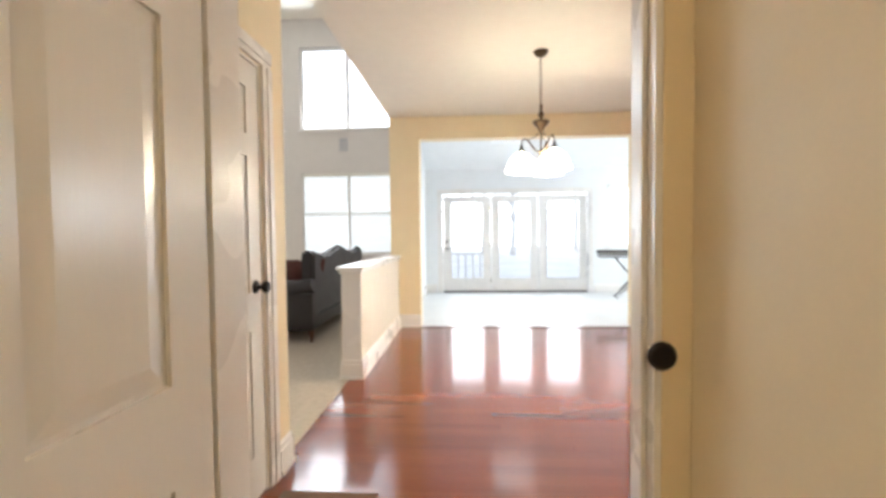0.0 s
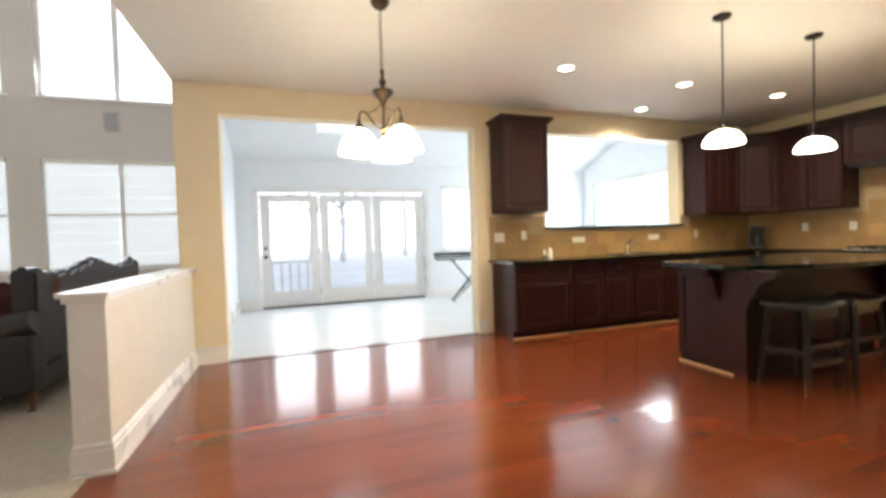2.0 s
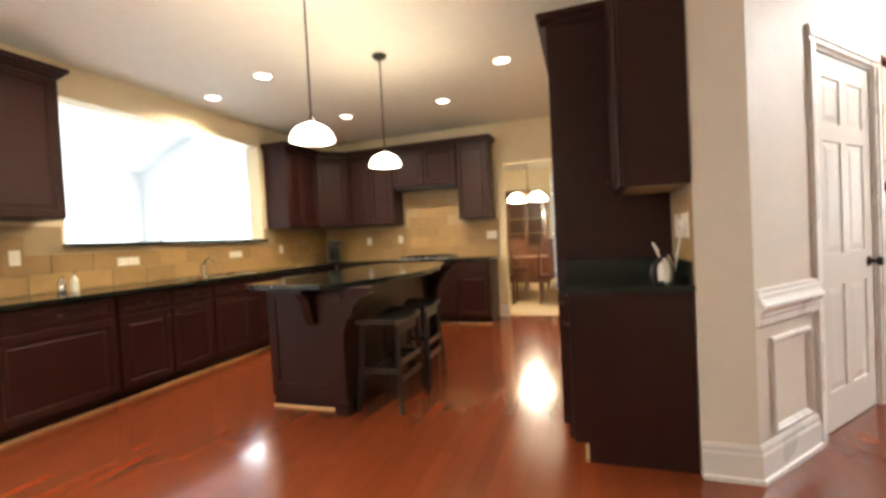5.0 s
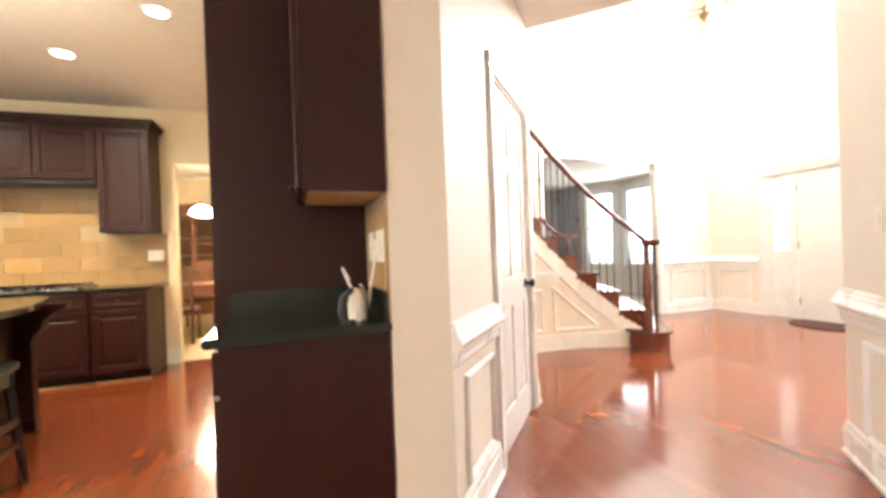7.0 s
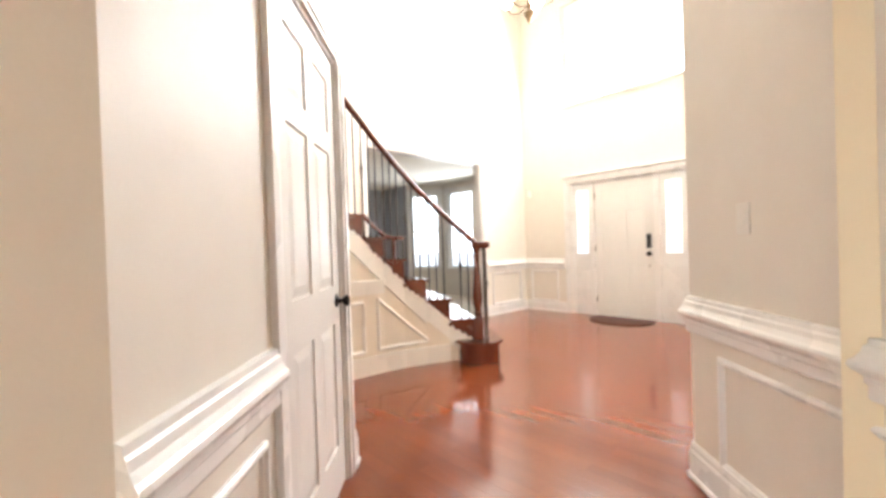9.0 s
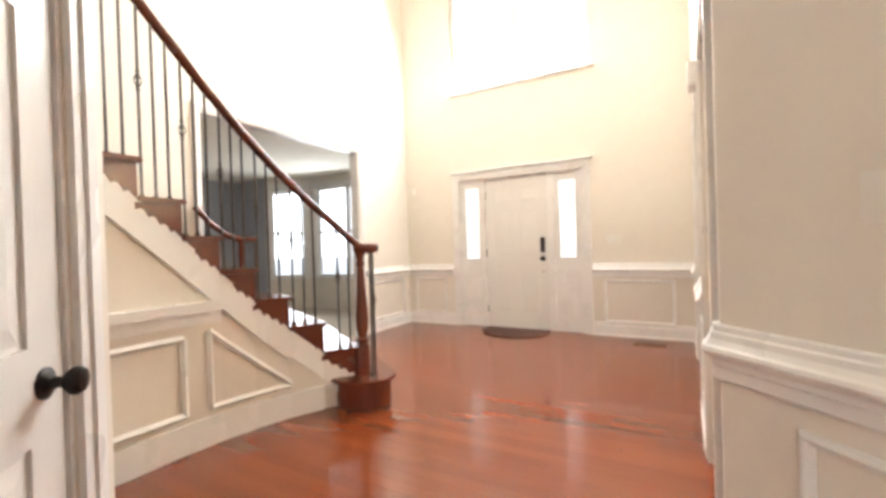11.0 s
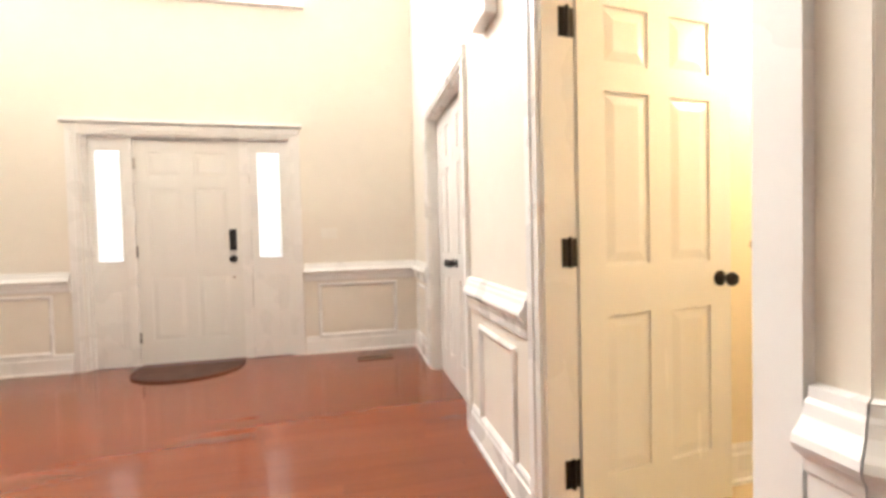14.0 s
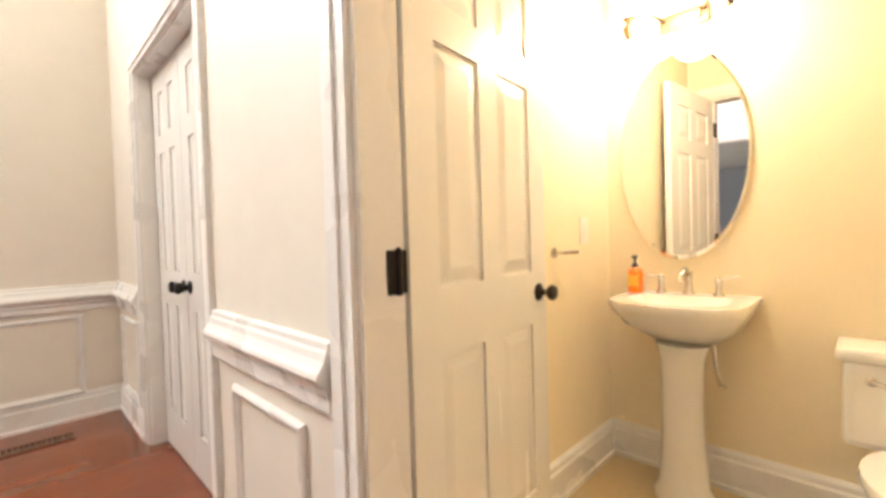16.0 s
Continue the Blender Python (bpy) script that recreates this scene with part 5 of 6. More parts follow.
def side_at(k):
    """Place and outward way of the stair's open side at step k, which may be a fraction."""
    i = max(0, min(len(SIDE) - 2, int(math.floor(k))))
    f = k - i
    a, b = Vector(SIDE[i]), Vector(SIDE[i + 1])
    p = a.lerp(b, f)
    i0, i1 = max(0, i - 1), min(len(SIDE) - 1, i + 2)
    d = (Vector(SIDE[i1]) - Vector(SIDE[i0])).normalized()
    return p, Vector((d.y, -d.x)), d


def far_at(k):
    p, o, d = side_at(k)
    w = 1.18 if k > 4 else 1.08
    q = p + o * w
    return Vector((min(q.x, 7.655), q.y))


sc = thing("staircase", pose(0, 0, 0), "curved staircase with cherry treads and white scalloped side", "staircase")
NS = 13
for k in range(1, NS):
    z = RISE * (k + 1)
    a, b = side_at(k)[0], side_at(k + 1)[0]
    fa, fb = far_at(k), far_at(k + 1)
    o, d = side_at(k)[1], side_at(k)[2]
    na, nfa = a - o * .035 - d * .03, fa - d * .03
    bm = B()
    prism(bm, [tuple(na), tuple(nfa), tuple(fb), tuple(b - side_at(k + 1)[1] * .035)], z - .03, z)
    bmesh.ops.bevel(bm, geom=list(bm.edges), offset=.008, segments=2, affect="EDGES")
    part("tread", bm, STAIR, sc, "polished cherry tread")
    bm = B()
    prism(bm, [tuple(a), tuple(fa), tuple(fa + d * .02), tuple(a + d * .02)], z - RISE, z - .03)
    part("riser", bm, STAIR, sc)
    bm = B()
    m = Matrix(((d.x, -o.x, 0, a.x), (d.y, -o.y, 0, a.y), (0, 0, 1, 0), (0, 0, 0, 1)))
    run = (b - a).length
    sc_pts = [(-.005, z - .032), (run + .01, z - .032), (run + .01, z - .07)] + [(run * (1 - t), z - .07 - (RISE - .05) * t + .024 * abs(math.sin(t * math.pi * 4))) for t in [q / 28 for q in range(1, 28)]] + [(-.005, z - RISE - .01)]
    vs = len(bm.verts)
    prism(bm, sc_pts, .003, .014, "y")
    bmesh.ops.transform(bm, matrix=m, verts=list(bm.verts))
    part("scalloped_bracket", bm, STAIR, sc, "dark scalloped bracket under the tread")
    if k > 0:
        bm = B()
        prism(bm, [tuple(a + d * .002), tuple(b + d * .002), tuple(b + side_at(k + 1)[1] * .08), tuple(a + o * .08)], 0, z - .034)
        part("side_wall", bm, FOYER if k > 0 else WHITE, sc)
# first step with rounded end
bm = B()
p0s, o0, d0 = side_at(0)
ring = []
cx, cy = 6.10, -1.74
blk = [(cx + .22 * math.cos(a), cy + .19 * math.sin(a)) for a in [radians(50 + 12 * i) for i in range(18)]]
f1 = far_at(1)
f0 = far_at(0)
blk += [(f0.x - .05, f0.y + .06), (f1.x, f1.y)]
prism(bm, blk, 0, RISE - .03)
part("first_riser", bm, STAIR, sc)
bm = B()
blk = [(cx + .26 * math.cos(a), cy + .23 * math.sin(a)) for a in [radians(50 + 12 * i) for i in range(18)]] + [(f0.x - .05, f0.y + .02), (f1.x, f1.y)]
prism(bm, blk, RISE - .03, RISE)
bmesh.ops.bevel(bm, geom=[e for e in bm.edges if abs(e.verts[0].co.z - e.verts[1].co.z) < .001], offset=.009, segments=2, affect="EDGES")
part("first_tread", bm, STAIR, sc, "broad rounded bottom tread")
# skirt band and wainscot on the side wall
for k in range(1, NS - 1):
    a, b = side_at(k)[0], side_at(k + 1)[0]
    o, o2 = side_at(k)[1], side_at(k + 1)[1]
    z = RISE * k
    for nm, v, lo, hi in (("skirt", .012, z - .20 if k > 1 else 0, z - .01), ("skirt_bead", .022, z - .235, z - .20), ("base_band", .018, 0, .17)):
        if nm != "base_band" and hi < .18 and k > 1:
            continue
        if nm == "skirt_bead" and k < 3:
            continue
        bm = B()
        dz = 0 if nm == "base_band" else RISE
        q = [bm.verts.new((p.x - oo.x * vv, p.y - oo.y * vv, h)) for vv in (.001, v) for p, oo, h in ((a, o, max(lo, 0)), (b, o2, max(lo + dz, 0) if k > 1 else 0.17), (b, o2, hi + dz), (a, o, hi))]
        for f in ((0, 1, 2, 3), (7, 6, 5, 4), (0, 4, 5, 1), (1, 5, 6, 2), (2, 6, 7, 3), (3, 7, 4, 0)):
            bm.faces.new([q[i] for i in f])
        part(nm, bm, WHITE, sc)
    if k >= 5:
        for nm, v, lo, hi in (("rail_band", .045, .80, .86), ("rail_band", .02, .73, .80)):
            bm = B()
            q = [bm.verts.new((p.x - oo.x * vv, p.y - oo.y * vv, h)) for vv in (.001, v) for p, oo, h in ((a, o, lo), (b, o2, lo), (b, o2, hi), (a, o, hi))]
            for f in ((0, 1, 2, 3), (7, 6, 5, 4), (0, 4, 5, 1), (1, 5, 6, 2), (2, 6, 7, 3), (3, 7, 4, 0)):
                bm.faces.new([q[i] for i in f])
            part(nm, bm, WHITE, sc)


def bar_on_side(k0, z0, k1, z1, w=.02):
    bm = B()
    n = 6
    pts = []
    for i in range(n + 1):
        k, z = k0 + (k1 - k0) * i / n, z0 + (z1 - z0) * i / n
        p, o, _ = side_at(k)
        pts.append((p.x - o.x * .008, p.y - o.y * .008, z))
    tube(bm, pts, w, 4)
    part("panel_moulding", bm, WHITE, sc)


for poly in (((3.0, .22), (3.0, .24), (5.35, .68), (5.35, .22)), ((6.05, .22), (6.05, .66), (8.4, .66), (8.4, .22)), ((8.8, .22), (8.8, .66), (11.5, .66), (11.5, .22))):
    for (a, b), (c, d) in zip(poly, poly[1:] + poly[:1]):
        bar_on_side(a, b, c, d)

# balustrade
bl = thing("stair_railing", pose(0, 0, 0), "cherry handrail on wrought iron balusters and a turned newel", "railing")


def rail_z(k):
    return RISE * (k + 1) + .80 if k > .9 else RISE * 1.9 + .78


NX, NY = 6.08, -1.73
pts = []
for i in range(0, 73):
    k = .55 + i * .16
    p, o, _ = side_at(k)
    z = RISE * (k + 1) + .80 + .022 * max(0, k - 1)
    pts.append((p.x + o.x * .05, p.y + o.y * .05, max(z, 1.135)))
pts = [(NX - .02, NY - .04, 1.145), (NX + .0, NY + .02, 1.143)] + pts
bm = B()
tube(bm, pts, .034, 12, 1.0, .85)
part("handrail", bm, STAIR, bl, "polished cherry handrail", smooth=True)
bm = B()
lathe(bm, [(.02, 1.105), (.085, 1.115), (.095, 1.135), (.095, 1.165), (.085, 1.178), (.02, 1.182)], (NX - .03, NY - .03, 0), 24)
part("volute", bm, STAIR, bl, "flat scroll at the handrail's foot", smooth=True)
bm = B()
box(bm, NX - .042, NY - .042, RISE, NX + .042, NY + .042, RISE + .22, .004, m=Matrix.Translation((NX, NY, 0)) @ Matrix.Rotation(radians(48), 4, "Z") @ Matrix.Translation((-NX, -NY, 0)))
lathe(bm, [(.036, RISE + .218), (.034, RISE + .235), (.045, RISE + .25), (.045, RISE + .262), (.030, RISE + .278), (.036, RISE + .30), (.046, RISE + .35), (.049, RISE + .42), (.044, RISE + .50), (.036, RISE + .60), (.029, RISE + .72), (.025, RISE + .80), (.033, RISE + .82), (.033, RISE + .832), (.024, RISE + .85), (.036, RISE + .885), (.036, 1.115)], (NX, NY, 0), 18)
part("newel", bm, STAIR, bl, "turned cherry newel post", smooth=True)


def basket(bm, x, y, z):
    for j in range(4):
        a0 = math.pi / 2 * j
        tube(bm, [(x + .003 * math.cos(a0), y + .003 * math.sin(a0), z - .045)] + [(x + .019 * math.sin(math.pi * t) * math.cos(a0 + 2.5 * t) + 0, y + .019 * math.sin(math.pi * t) * math.sin(a0 + 2.5 * t), z - .045 + .09 * t) for t in (.2, .4, .6, .8)] + [(x, y, z + .045)], .0035, 5)


def baluster(x, y, z0, z1, twist):
    bm = B()
    tube(bm, [(x, y, z0), (x, y, z1)], .0075, 6)
    lathe(bm, [(.016, 0), (.016, .012), (.009, .022)], (x, y, z0), 8)
    if twist:
        zb = z0 + (z1 - z0) * .60
        basket(bm, x, y, zb)
        for zz in (zb - .05, zb + .05):
            lathe(bm, [(.008, -.008), (.013, 0), (.008, .008)], (x, y, zz), 8)
    else:
        zb = z0 + (z1 - z0) * .55
    part("baluster", bm, IRONM, bl)


nb = 0
for k in range(1, 12):
    for j in range(3 if k > 1 else 2):
        kk = k + .12 + .32 * j
        p, o, _ = side_at(kk)
        baluster(p.x + o.x * .05, p.y + o.y * .05, RISE * (k + 1), max(RISE * (kk + 1) + .80 + .022 * max(0, kk - 1), 1.135) - .02, nb % 3 == 1)
        nb += 1
for dx, dy in ((-.10, -.02), (-.085, -.085), (-.03, -.12)):
    baluster(NX + dx * .75, NY + dy * .75, RISE, 1.12, dx == -.085)
# wall-side handrail
wr = thing("wall_handrail", pose(0, 0, 0), "short dark handrail on the stair's far side", "handrail")
bm = B()
pts = [(7.62, -1.40, 1.55), (7.585, -1.52, 1.40), (7.545, -1.64, 1.30), (7.50, -1.73, 1.262), (7.45, -1.79, 1.26)]
tube(bm, pts, .028, 10)
part("bar", bm, STAIR, wr, smooth=True)
bm = B()
lathe(bm, [(.02, 1.235), (.06, 1.243), (.066, 1.26), (.06, 1.278), (.02, 1.284)], (7.45, -1.80, 0), 20)
part("volute", bm, STAIR, wr, smooth=True)
bm = B()
lathe(bm, [(.04, .20), (.04, .44), (.032, .47), (.042, .62), (.034, .85), (.026, 1.08), (.032, 1.11), (.026, 1.24)], (7.49, -1.74, 0), 14)
part("newel", bm, STAIR, wr, smooth=True)
for x, y, z in ((7.44, -1.85, 1.25), (7.39, -1.80, 1.25), (7.555, -1.61, 1.31), (7.60, -1.48, 1.44)):
    bm = B()
    tube(bm, [(x, y, .30), (x, y, z)], .008, 6)
    part("baluster", bm, IRONM, wr)

# ---- foyer things ----
bm = B()
n = 24
prism(bm, [(5.92 + .43 * math.cos(math.pi * i / n), -4.50 + .34 * math.sin(math.pi * i / n)) for i in range(n + 1)] + [(5.49, -4.62), (6.35, -4.62)], .001, .016)
tagged(part("door_mat", bm, RUG), "half-round dark brown mat at the entry door", "mat")
vt = thing("floor_vent", pose(4.33, -4.38, .001), "bronze slotted floor register by the wall", "vent")
bm = B()
for a, b, c, d in ((-.16, -.06, .16, -.045), (-.16, .045, .16, .06), (-.16, -.045, -.145, .045), (.145, -.045, .16, .045)):
    box(bm, a, b, 0, c, d, .006)
part("frame", bm, BRONZE, vt)
for i in range(12):
    bm = B()
    box(bm, -.14 + .0235 * i, -.045, 0, -.128 + .0235 * i, .045, .005)
    part("slat", bm, BRONZE, vt)
dc = thing("door_chime", FW @ pose(2.30, 0, 2.12), "white door chime box high on the wall", "chime")
bm = B()
box(bm, -.10, 0, -.07, .10, .06, .07, .008)
part("cover", bm, WHITE, dc)
se = thing("alarm_sensor", FF @ pose(7.55, 0, 1.98), "small white sensor in the corner of the wall", "sensor")
bm = B()
box(bm, -.03, 0, -.05, .03, .045, .05, .012)
part("cover", bm, PLASTIC, se)
fc = thing("foyer_chandelier", pose(5.9, -2.5, HF), "bronze chandelier hanging in the tall foyer", "chandelier")
bm = B()
tube(bm, [(0, 0, 0), (0, 0, -1.35)], .008, 6)
lathe(bm, [(.06, -.03), (.06, 0)], seg=16)
part("chain", bm, BRONZE, fc)
bm = B()
lathe(bm, [(.004, -1.92), (.02, -1.90), (.03, -1.87), (.055, -1.83), (.06, -1.80), (.02, -1.77), (.015, -1.45), (.03, -1.40), (.01, -1.35)], seg=16)
part("stem", bm, BRONZE, fc, smooth=True)
for k in range(5):
    a = radians(72 * k)
    bm = B()
    tube(bm, [(math.cos(a) * r, math.sin(a) * r, z) for r, z in ((.015, -1.72), (.12, -1.76), (.24, -1.72), (.30, -1.62))], .008, 8)
    arm = part("arm", bm, BRONZE, fc, smooth=True)
    bm = B()
    shell(bm, [(.03, -1.62), (.06, -1.58), (.075, -1.52), (.085, -1.47)], (math.cos(a) * .30, math.sin(a) * .30, 0), 16)
    part("shade", bm, SHADE_ON, arm, "lit glass cup", smooth=True)

# ---- powder room ----
bs = thing("pedestal_sink", pose(2.53, -1.58, 0), "white porcelain pedestal sink against the wall", "sink")
bm = B()
prof = [(-.245, -.20), (.16, -.27)]
out = [(-.245, -.27), (.02, -.27), (.12, -.25), (.19, -.17), (.215, 0), (.19, .17), (.12, .25), (.02, .27), (-.245, .27)]
out = [(x, y * .9) for x, y in out]
layers = []
for s, z in ((.40, .64), (.55, .66), (.82, .72), (.97, .79), (1.0, .81), (1.0, .83)):
    layers.append([bm.verts.new((-.245 + (x + .245) * s, y * s, z)) for x, y in out])
inner = [(-.10, -.17), (.02, -.19), (.10, -.16), (.14, -.09), (.15, 0), (.14, .09), (.10, .16), (.02, .19), (-.10, .17)]
layers.append([bm.verts.new((x, y, .832)) for x, y in inner])
layers.append([bm.verts.new((.02 + (x - .02) * .7, y * .7, .76)) for x, y in inner])
layers.append([bm.verts.new((.02 + (x - .02) * .3, y * .3, .73)) for x, y in inner])
for a, b in zip(layers, layers[1:]):
    for i in range(9):
        bm.faces.new((a[i], a[(i + 1) % 9], b[(i + 1) % 9], b[i]))
bm.faces.new(layers[0][::-1])
bm.faces.new(layers[-1])
part("basin", bm, PORC, bs, smooth=True)
bm = B()
lathe(bm, [(.115, 0), (.115, .03), (.095, .06), (.083, .2), (.077, .40), (.082, .58), (.10, .645)], (-.06, 0, 0), 20, .9, 1.0)
part("pedestal", bm, PORC, bs, smooth=True)
bm = B()
tube(bm, [(-.20, .12, .45), (-.14, .12, .47), (-.12, .11, .55), (-.12, .10, .64)], .009, 8)
part("supply_pipe", bm, CHROME, bs, smooth=True)
ft = thing("basin_faucet", pose(2.36, -1.58, .83, 0, 0, 90), "chrome basin faucet with two lever handles", "faucet")
bm = B()
lathe(bm, [(.025, 0), (.025, .008), (.016, .02), (.014, .08), (.016, .10)], seg=14)
tube(bm, [(0, 0, .09), (0, -.05, .11), (0, -.10, .09), (0, -.11, .065)], [.014, .013, .012, .010], 10)
part("spout", bm, CHROME, ft, smooth=True)
for x in (-.11, .11):
    bm = B()
    lathe(bm, [(.022, 0), (.022, .008), (.012, .02), (.012, .06), (.016, .075), (.008, .085)], (x, 0, 0), 14)
    tube(bm, [(x, 0, .075), (x + (.075 if x > 0 else -.075), -.01, .085)], [.008, .005], 8)
    part("handle", bm, CHROME, ft, smooth=True)
sb = thing("soap_bottle", pose(2.39, -1.79, .832), "orange liquid soap bottle with a black pump", "soap bottle")
bm = B()
lathe(bm, [(.030, 0), (.033, .01), (.033, .09), (.028, .105), (.014, .115)], seg=16)
b1 = part("bottle", bm, SOAP, sb, smooth=True)
bm = B()
box(bm, .0315, -.022, .03, .0345, .022, .08)
part("paper_label", bm, mat("yellow_label", (0.8, 0.45, 0.05), 0.6), b1)
bm = B()
lathe(bm, [(.015, .115), (.015, .13), (.006, .135), (.006, .155), (.012, .158), (.012, .168)], seg=12)
tube(bm, [(0, 0, .163), (.03, 0, .16)], .005)
part("pump", bm, BLACKP, sb)
mr = thing("mirror", pose(2.283, -1.625, 1.445), "frameless oval mirror with a polished rim over the sink", "mirror")
bm = B()
lathe(bm, [(1.0, 0), (1.0, .008), (.97, .014), (.6, .014)], seg=48, m=Matrix.Diagonal((1, .262, .465, 1)) @ Matrix.Rotation(radians(90), 4, "Y"))
part("glass", bm, MIRROR, mr)
vl = thing("vanity_light", pose(2.283, -1.60, 2.02), "bronze wall light with lit glass cups over the mirror", "wall light")
bm = B()
box(bm, 0, -.10, -.03, .02, .10, .05, .008)
box(bm, .02, -.07, -.015, .03, .07, .035, .006)
part("back_plate", bm, BRONZE, vl)
for y in (-.19, .19):
    bm = B()
    tube(bm, [(.02, y * .4, .02), (.08, y * .6, .05), (.13, y, .03)], .008, 8)
    arm = part("arm", bm, BRONZE, vl, smooth=True)
    bm = B()
    lathe(bm, [(.012, -.05), (.02, -.03), (.03, .0), (.012, .02), (.02, .035), (.032, .045)], (.13, y, .0), 14)
    part("socket", bm, BRONZE, arm, smooth=True)
    bm = B()
    shell(bm, [(.03, .045), (.055, .08), (.07, .13), (.085, .17)], (.13, y, 0), 20)
    part("shade", bm, SHADE_ON, arm, "lit frosted glass cup", smooth=True)
to = thing("toilet", pose(2.30, -0.87, 0), "white two-piece toilet with its tank on the wall", "toilet")
bm = B()
box(bm, 0.0, -.23, .385, .20, .23, .665, .025)
tk = part("tank", bm, PORC, to)
bm = B()
box(bm, -.005, -.245, .667, .215, .245, .708, .014)
part("tank_lid", bm, PORC, tk)
bm = B()
lathe(bm, [(.014, 0), (.014, .008), (.008, .014)], seg=12, m=Matrix.Translation((.20, -.16, .61)) @ Matrix.Rotation(radians(90), 4, "Y"))
tube(bm, [(.212, -.16, .61), (.218, -.10, .602)], [.007, .005], 8)
part("flush_lever", bm, CHROME, tk, "chrome flush lever", smooth=True)
bm = B()
lathe(bm, [(.13, 0), (.13, .03), (.10, .08), (.105, .20), (.16, .33), (.185, .38)], (.40, 0, 0), 24, 1.25, 1.0)
box(bm, .0, -.10, 0, .35, .10, .38, .02)
part("bowl", bm, PORC, to, smooth=True)
bm = B()
lathe(bm, [(.19, .382), (.195, .395), (.19, .415), (.1, .425)], (.41, 0, 0), 28, 1.25, 1.0)
part("seat_lid", bm, PORC, to, smooth=True)
ph = thing("paper_holder", FPO @ pose(2.82, 0, 1.03), "chrome towel bar end on the wall", "towel bar")
bm = B()
lathe(bm, [(.022, 0), (.022, .008), (.008, .012), (.008, .05)], seg=14, m=Matrix.Rotation(radians(-90), 4, "X"))
part("mount", bm, CHROME, ph)
bm = B()
tube(bm, [(.0, .045, 0), (-.12, .045, 0)], .008, 8)
part("bar", bm, CHROME, ph)

# ---- dining room ----
tb = thing("dining_table", pose(10.0, 3.0, 0), "dark walnut dining table", "table")
bm = B()
box(bm, -.55, -1.0, .72, .55, 1.0, .76, .01)
part("tabletop", bm, WOODT, tb)
for x in (-.45, .45):
    for y in (-.9, .9):
        bm = B()
        tube(bm, [(x, y, 0), (x, y, .3), (x, y, .72)], [.03, .045, .05], 8)
        part("leg", bm, WOODT, tb)


def dchair(m):
    c = thing("dining_chair", m, "dark walnut dining chair with a carved back", "chair", "chairs round the dining table")
    bm = B()
    box(bm, -.23, -.22, .42, .23, .22, .48, .02)
    part("seat", bm, PILLOW, c)
    for x in (-.20, .20):
        bm = B()
        tube(bm, [(x, -.19, 0), (x, -.19, .43)], [.018, .024], 6)
        part("leg", bm, WOODT, c)
        bm = B()
        tube(bm, [(x, .22, 0), (x, .19, .45), (x * .95, .25, 1.02)], [.018, .024, .018], 6)
        part("back_post", bm, WOODT, c)
    bm = B()
    prism(bm, [(-.21, .95), (.21, .95), (.20, 1.03), (.10, 1.07), (0, 1.09), (-.10, 1.07), (-.20, 1.03)], .235, .262, "y")
    part("top_rail", bm, WOODT, c)
    bm = B()
    prism(bm, [(-.05, .48), (.05, .48), (.08, .65), (.04, .78), (.09, .96), (-.09, .96), (-.04, .78), (-.08, .65)], .215, .235, "y")
    part("splat", bm, WOODT, c)
    return c


c1 = dchair(pose(9.2, 2.55, 0, 0, 0, 90))
for x, y, r in ((9.2, 3.4, 90), (10.8, 2.55, -90), (10.8, 3.4, -90), (10.0, 1.6, 180)):
    copy_thing(c1, pose(x, y, 0, 0, 0, r))
cb = thing("china_cabinet", pose(12.38, 3.55, 0), "dark walnut china cabinet with lit glass doors", "cabinet")
bm = B()
box(bm, -.22, -.75, 0, .21, .75, .85, .01)
box(bm, -.18, -.70, .85, -.15 + .33, -.66, 2.0); box(bm, -.18, .66, .85, .18, .70, 2.0)
box(bm, .16, -.66, .85, .20, .66, 2.0)
part("body", bm, WOODT, cb)
bm = B()
n = 16
prism(bm, [(-.78, 2.0), (.78, 2.0)] + [(.78 * math.cos(math.pi * i / n), 2.06 + .20 * math.sin(math.pi * i / n)) for i in range(n + 1)], -.22, .2, "x")
part("arched_crown", bm, WOODT, cb)
for y0 in (-.66, -.22, .22):
    bm = B()
    for a, b, c, d in ((y0, .87, y0 + .44, .93), (y0, 1.93, y0 + .44, 1.99), (y0, .93, y0 + .05, 1.93), (y0 + .39, .93, y0 + .44, 1.93), (y0 + .05, 1.42, y0 + .39, 1.45)):
        box(bm, -.20, a + .002, b, -.175, c - .002, d)
    dd = part("glazed_door", bm, WOODT, cb)
    bm = B()
    box(bm, -.19, y0 + .05, .93, -.185, y0 + .39, 1.93)
    part("pane", bm, GLASS, dd)
for z in (1.2, 1.55):
    bm = B()
    box(bm, -.15, -.655, z, .155, .655, z + .02)
    part("shelf", bm, CABIN, cb)
dch = thing("dining_chandelier", pose(10.0, 3.0, H), "chandelier with lit white glass bowls over the table", "chandelier")
bm = B()
tube(bm, [(0, 0, 0), (0, 0, -.75)], .008, 6)
part("rod", bm, BRONZE, dch)
bm = B()
lathe(bm, [(.01, -1.0), (.03, -.95), (.015, -.85), (.03, -.75)], seg=12)
part("stem", bm, BRONZE, dch, smooth=True)
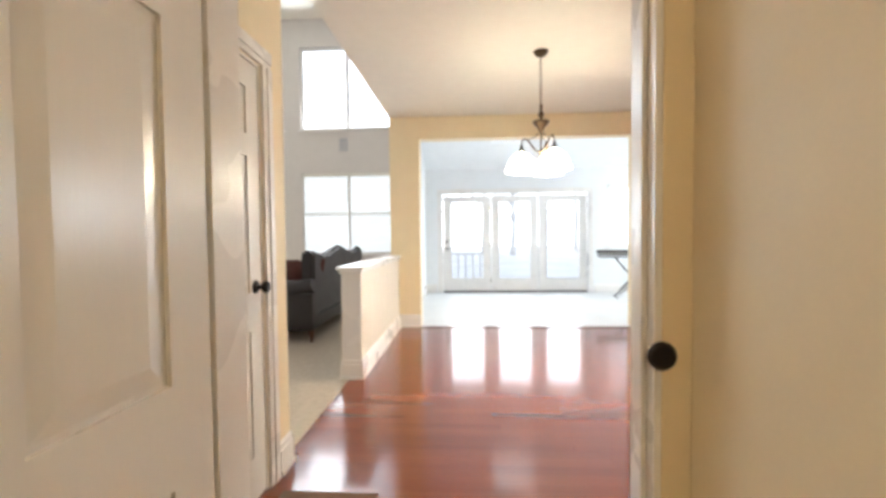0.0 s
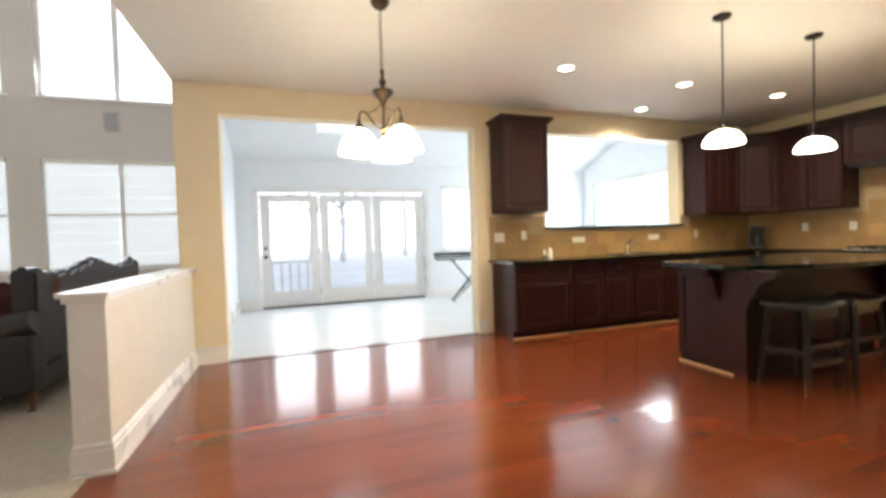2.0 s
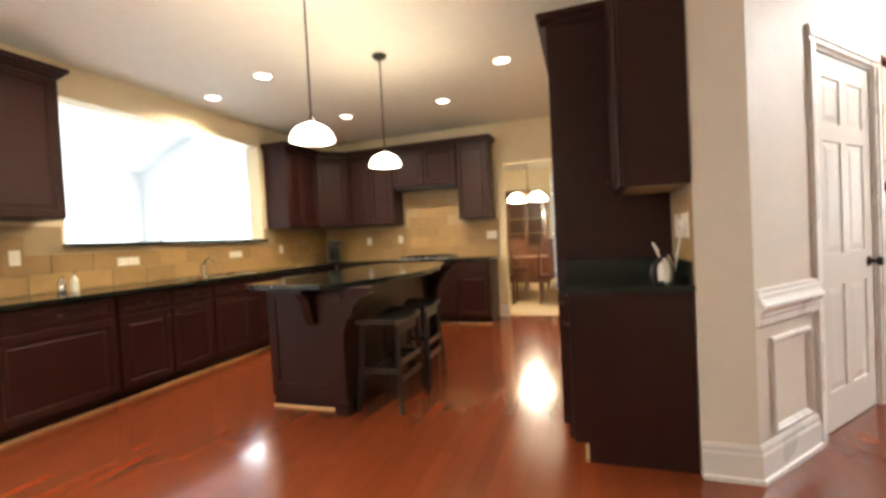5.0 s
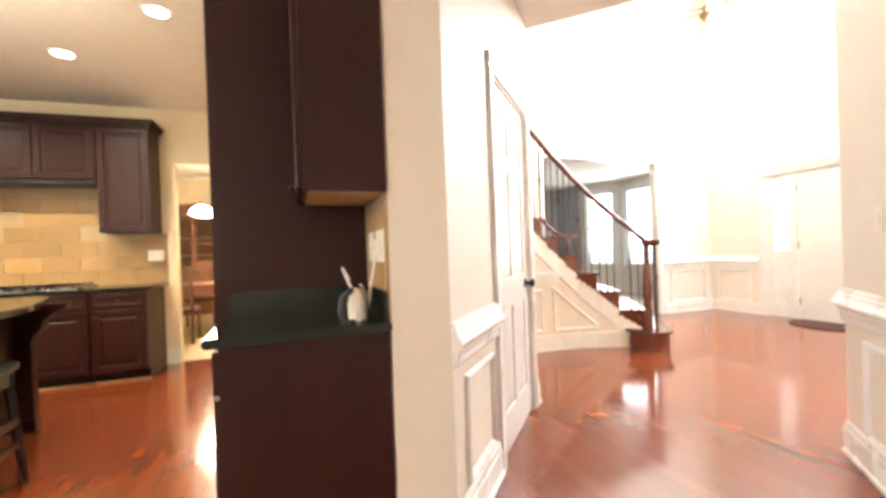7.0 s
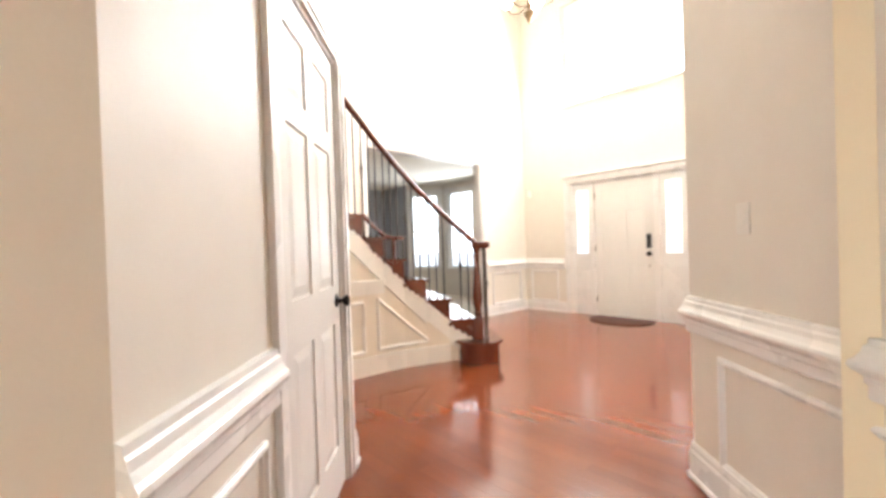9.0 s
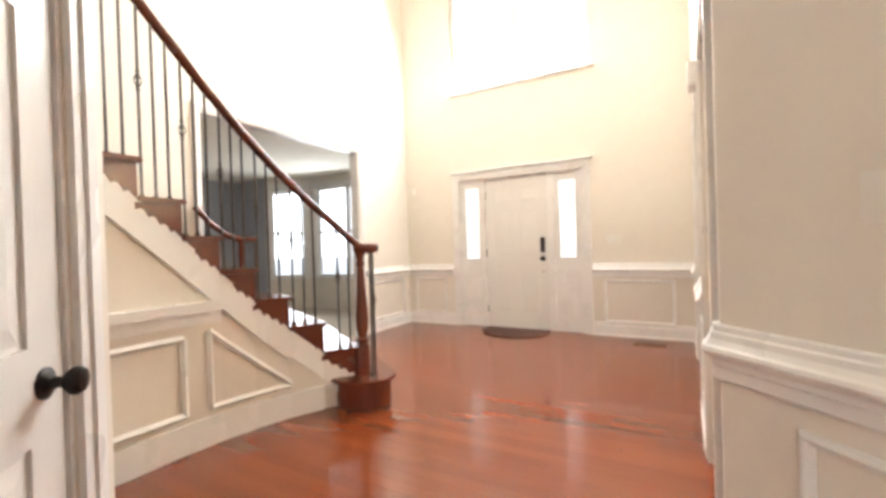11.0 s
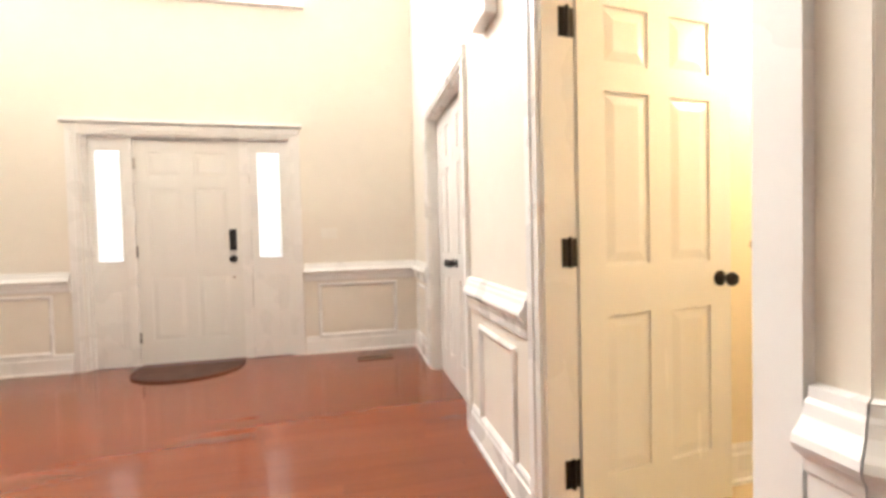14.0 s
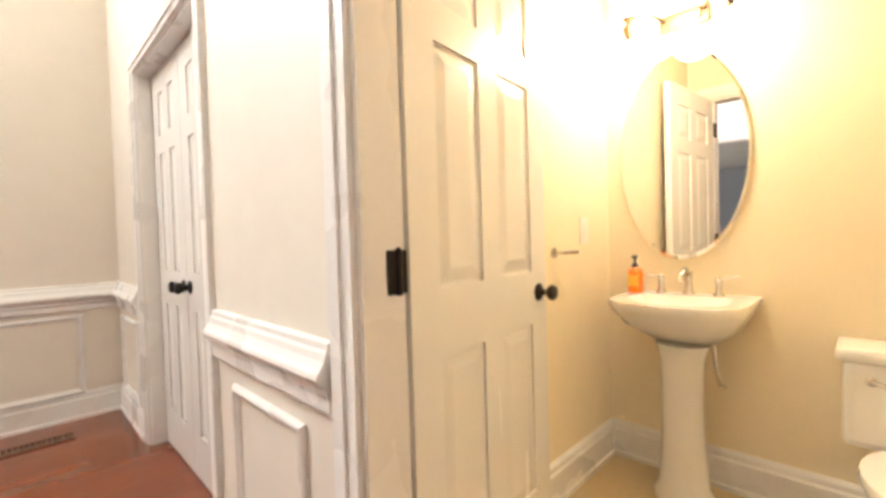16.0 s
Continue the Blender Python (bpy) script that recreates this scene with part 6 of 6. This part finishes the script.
for k in range(4):
    a = radians(45 + 90 * k)
    bm = B()
    tube(bm, [(math.cos(a) * r, math.sin(a) * r, z) for r, z in ((.01, -.9), (.15, -.82), (.28, -.84))], .008, 6)
    arm = part("arm", bm, BRONZE, dch)
    bm = B()
    shell(bm, [(.16, -.99), (.14, -.93), (.08, -.87), (.03, -.85)], (math.cos(a) * .28, math.sin(a) * .28, 0), 20)
    part("shade", bm, SHADE_ON, arm, "lit white glass bowl", smooth=True)
bm = B()
box(bm, 0.06, 2.05, .001, 0.52, 2.40, .014, .004)
tagged(part("rug", bm, RUGP), "small patterned brown rug on the floorboards", "rug")

# ---- backsplash tiles and floorboards ----
bm = B()
box(bm, 3.30, 6.112, .905, 7.885, 6.119, 1.27)
box(bm, 3.30, 6.112, 1.27, 4.10, 6.119, 1.44)
box(bm, 6.45, 6.112, 1.27, 7.885, 6.119, 1.44)
back1 = tagged(part("backsplash", bm, GROUT), "tan stone tile backsplash on the north wall", "backsplash", kind="structure")
bm = B()
box(bm, 7.882, 3.19, .905, 7.889, 6.11, 1.44)
box(bm, 7.882, 3.70, 1.44, 7.889, 4.68, 1.93)
back2 = tagged(part("backsplash", bm, GROUT), "tan stone tile backsplash behind the cooktop", "backsplash", kind="structure")
bm = B()
box(bm, 3.985, 1.561, .905, 4.44, 1.568, 1.375)
back3 = tagged(part("backsplash", bm, GROUT), "tan stone tile backsplash over the desk", "backsplash", kind="structure")
TW, TH = .31, .155


def tile_mesh(w):
    bm = B()
    box(bm, .003, 0, .003, w - .003, .008, TH - .003)
    bmesh.ops.bevel(bm, geom=[e for e in bm.edges if e.verts[0].co.y > .004 and e.verts[1].co.y > .004], offset=.003, segments=1, affect="EDGES")
    return mesh_of("tile", bm, TILE)


FULL, HALF = tile_mesh(TW), tile_mesh(TW / 2)


def tiles(parent, M, u0, u1, z0, z1, skip=()):
    r = 0
    z = z0
    while z + TH <= z1 + .02:
        u = u0
        if r % 2:
            spans = [(u, TW / 2)]
            u += TW / 2
        else:
            spans = []
        while u + TW <= u1 + .001:
            spans.append((u, TW))
            u += TW
        if u1 - u > TW / 2 - .001:
            spans.append((u, TW / 2))
        for a, w in spans:
            if any(a < s[1] and a + w > s[0] and z < s[3] and z + TH > s[2] for s in skip):
                continue
            ob = new("tile", FULL if w == TW else HALF)
            ob.parent = parent
            ob.matrix_local = M @ pose(a, 0, z)
        z += TH
        r += 1


tiles(back1, face(0, 6.112, 0, -1), -7.88, -3.30, .907, 1.44, [(-6.45, -4.10, 1.26, 2)])
tiles(back2, face(7.882, 0, -1, 0), 3.20, 6.10, .907, 1.96, [(3.0, 3.68, 1.40, 2), (4.70, 7, 1.40, 2)])
tiles(back3, face(0, 1.568, 0, 1), 3.985, 4.44, 1.01, 1.375)

rnd = random.Random(5)
floor = new("floor")
tagged(floor, "glossy red cherry hardwood floorboards", "floor", kind="structure")
PW = .083
meshes = {}
rest_v, rest_f = [], []
near = []


def inside(x0, x1, y):
    """The stretches of a row of boards that lie on the wooden floor."""
    if y > 6.05:
        return []
    if y > 2.77:
        return [(-.07, 7.95)]
    if y > 1.30:
        return [(-.02, 7.95)]
    if y > -4.7:
        lo = max(0.3 if y > 1.2 else 3.02 - y if y > -.88 else 3.80, 0)
        return [(lo - .12, 7.67)]
    return []


y = -4.70
row = 0
while y < 6.05:
    for lo, hi in inside(0, 8, y + PW / 2):
        x = lo - rnd.random() * .9
        while x < hi:
            L = rnd.choice((.6, .9, 1.2, 1.5))
            a, b = max(x, lo), min(x + L, hi)
            if b - a > .03:
                near.append((a, b, y))
            x += L
    y += PW
    row += 1


def nearness(q):
    cx, cy = (q[0] + q[1]) / 2, q[2]
    return min(math.hypot(cx - 1.8, cy - 3.2), math.hypot(cx - 4.9, cy + 1.4))


near.sort(key=nearness)
for i, (a, b, yy) in enumerate(near):
    w, L = PW - .0005, b - a - .0006
    if i < 300:
        key = round(L, 3)
        if key not in meshes:
            bm = B()
            box(bm, 0, 0, -.012, L, w, 0)
            meshes[key] = mesh_of("floorboard", bm, FLOORW)
        ob = new("floorboard", meshes[key])
        ob.parent = floor
        ob.location = (a, yy, 0)
    else:
        n0 = len(rest_v)
        for zz in (-.011, 0):
            rest_v += [(a, yy, zz), (a + L, yy, zz), (a + L, yy + w, zz), (a, yy + w, zz)]
        rest_f.append((n0 + 4, n0 + 5, n0 + 6, n0 + 7))
        for j in range(4):
            rest_f.append((n0 + j, n0 + (j + 1) % 4, n0 + 4 + (j + 1) % 4, n0 + 4 + j))
me = bpy.data.meshes.new("floorboards")
me.from_pydata(rest_v, [], rest_f)
me.materials.append(FLOORW)
ob = new("floorboards", me)
ob.parent = floor
ob["kind"] = "stuff"
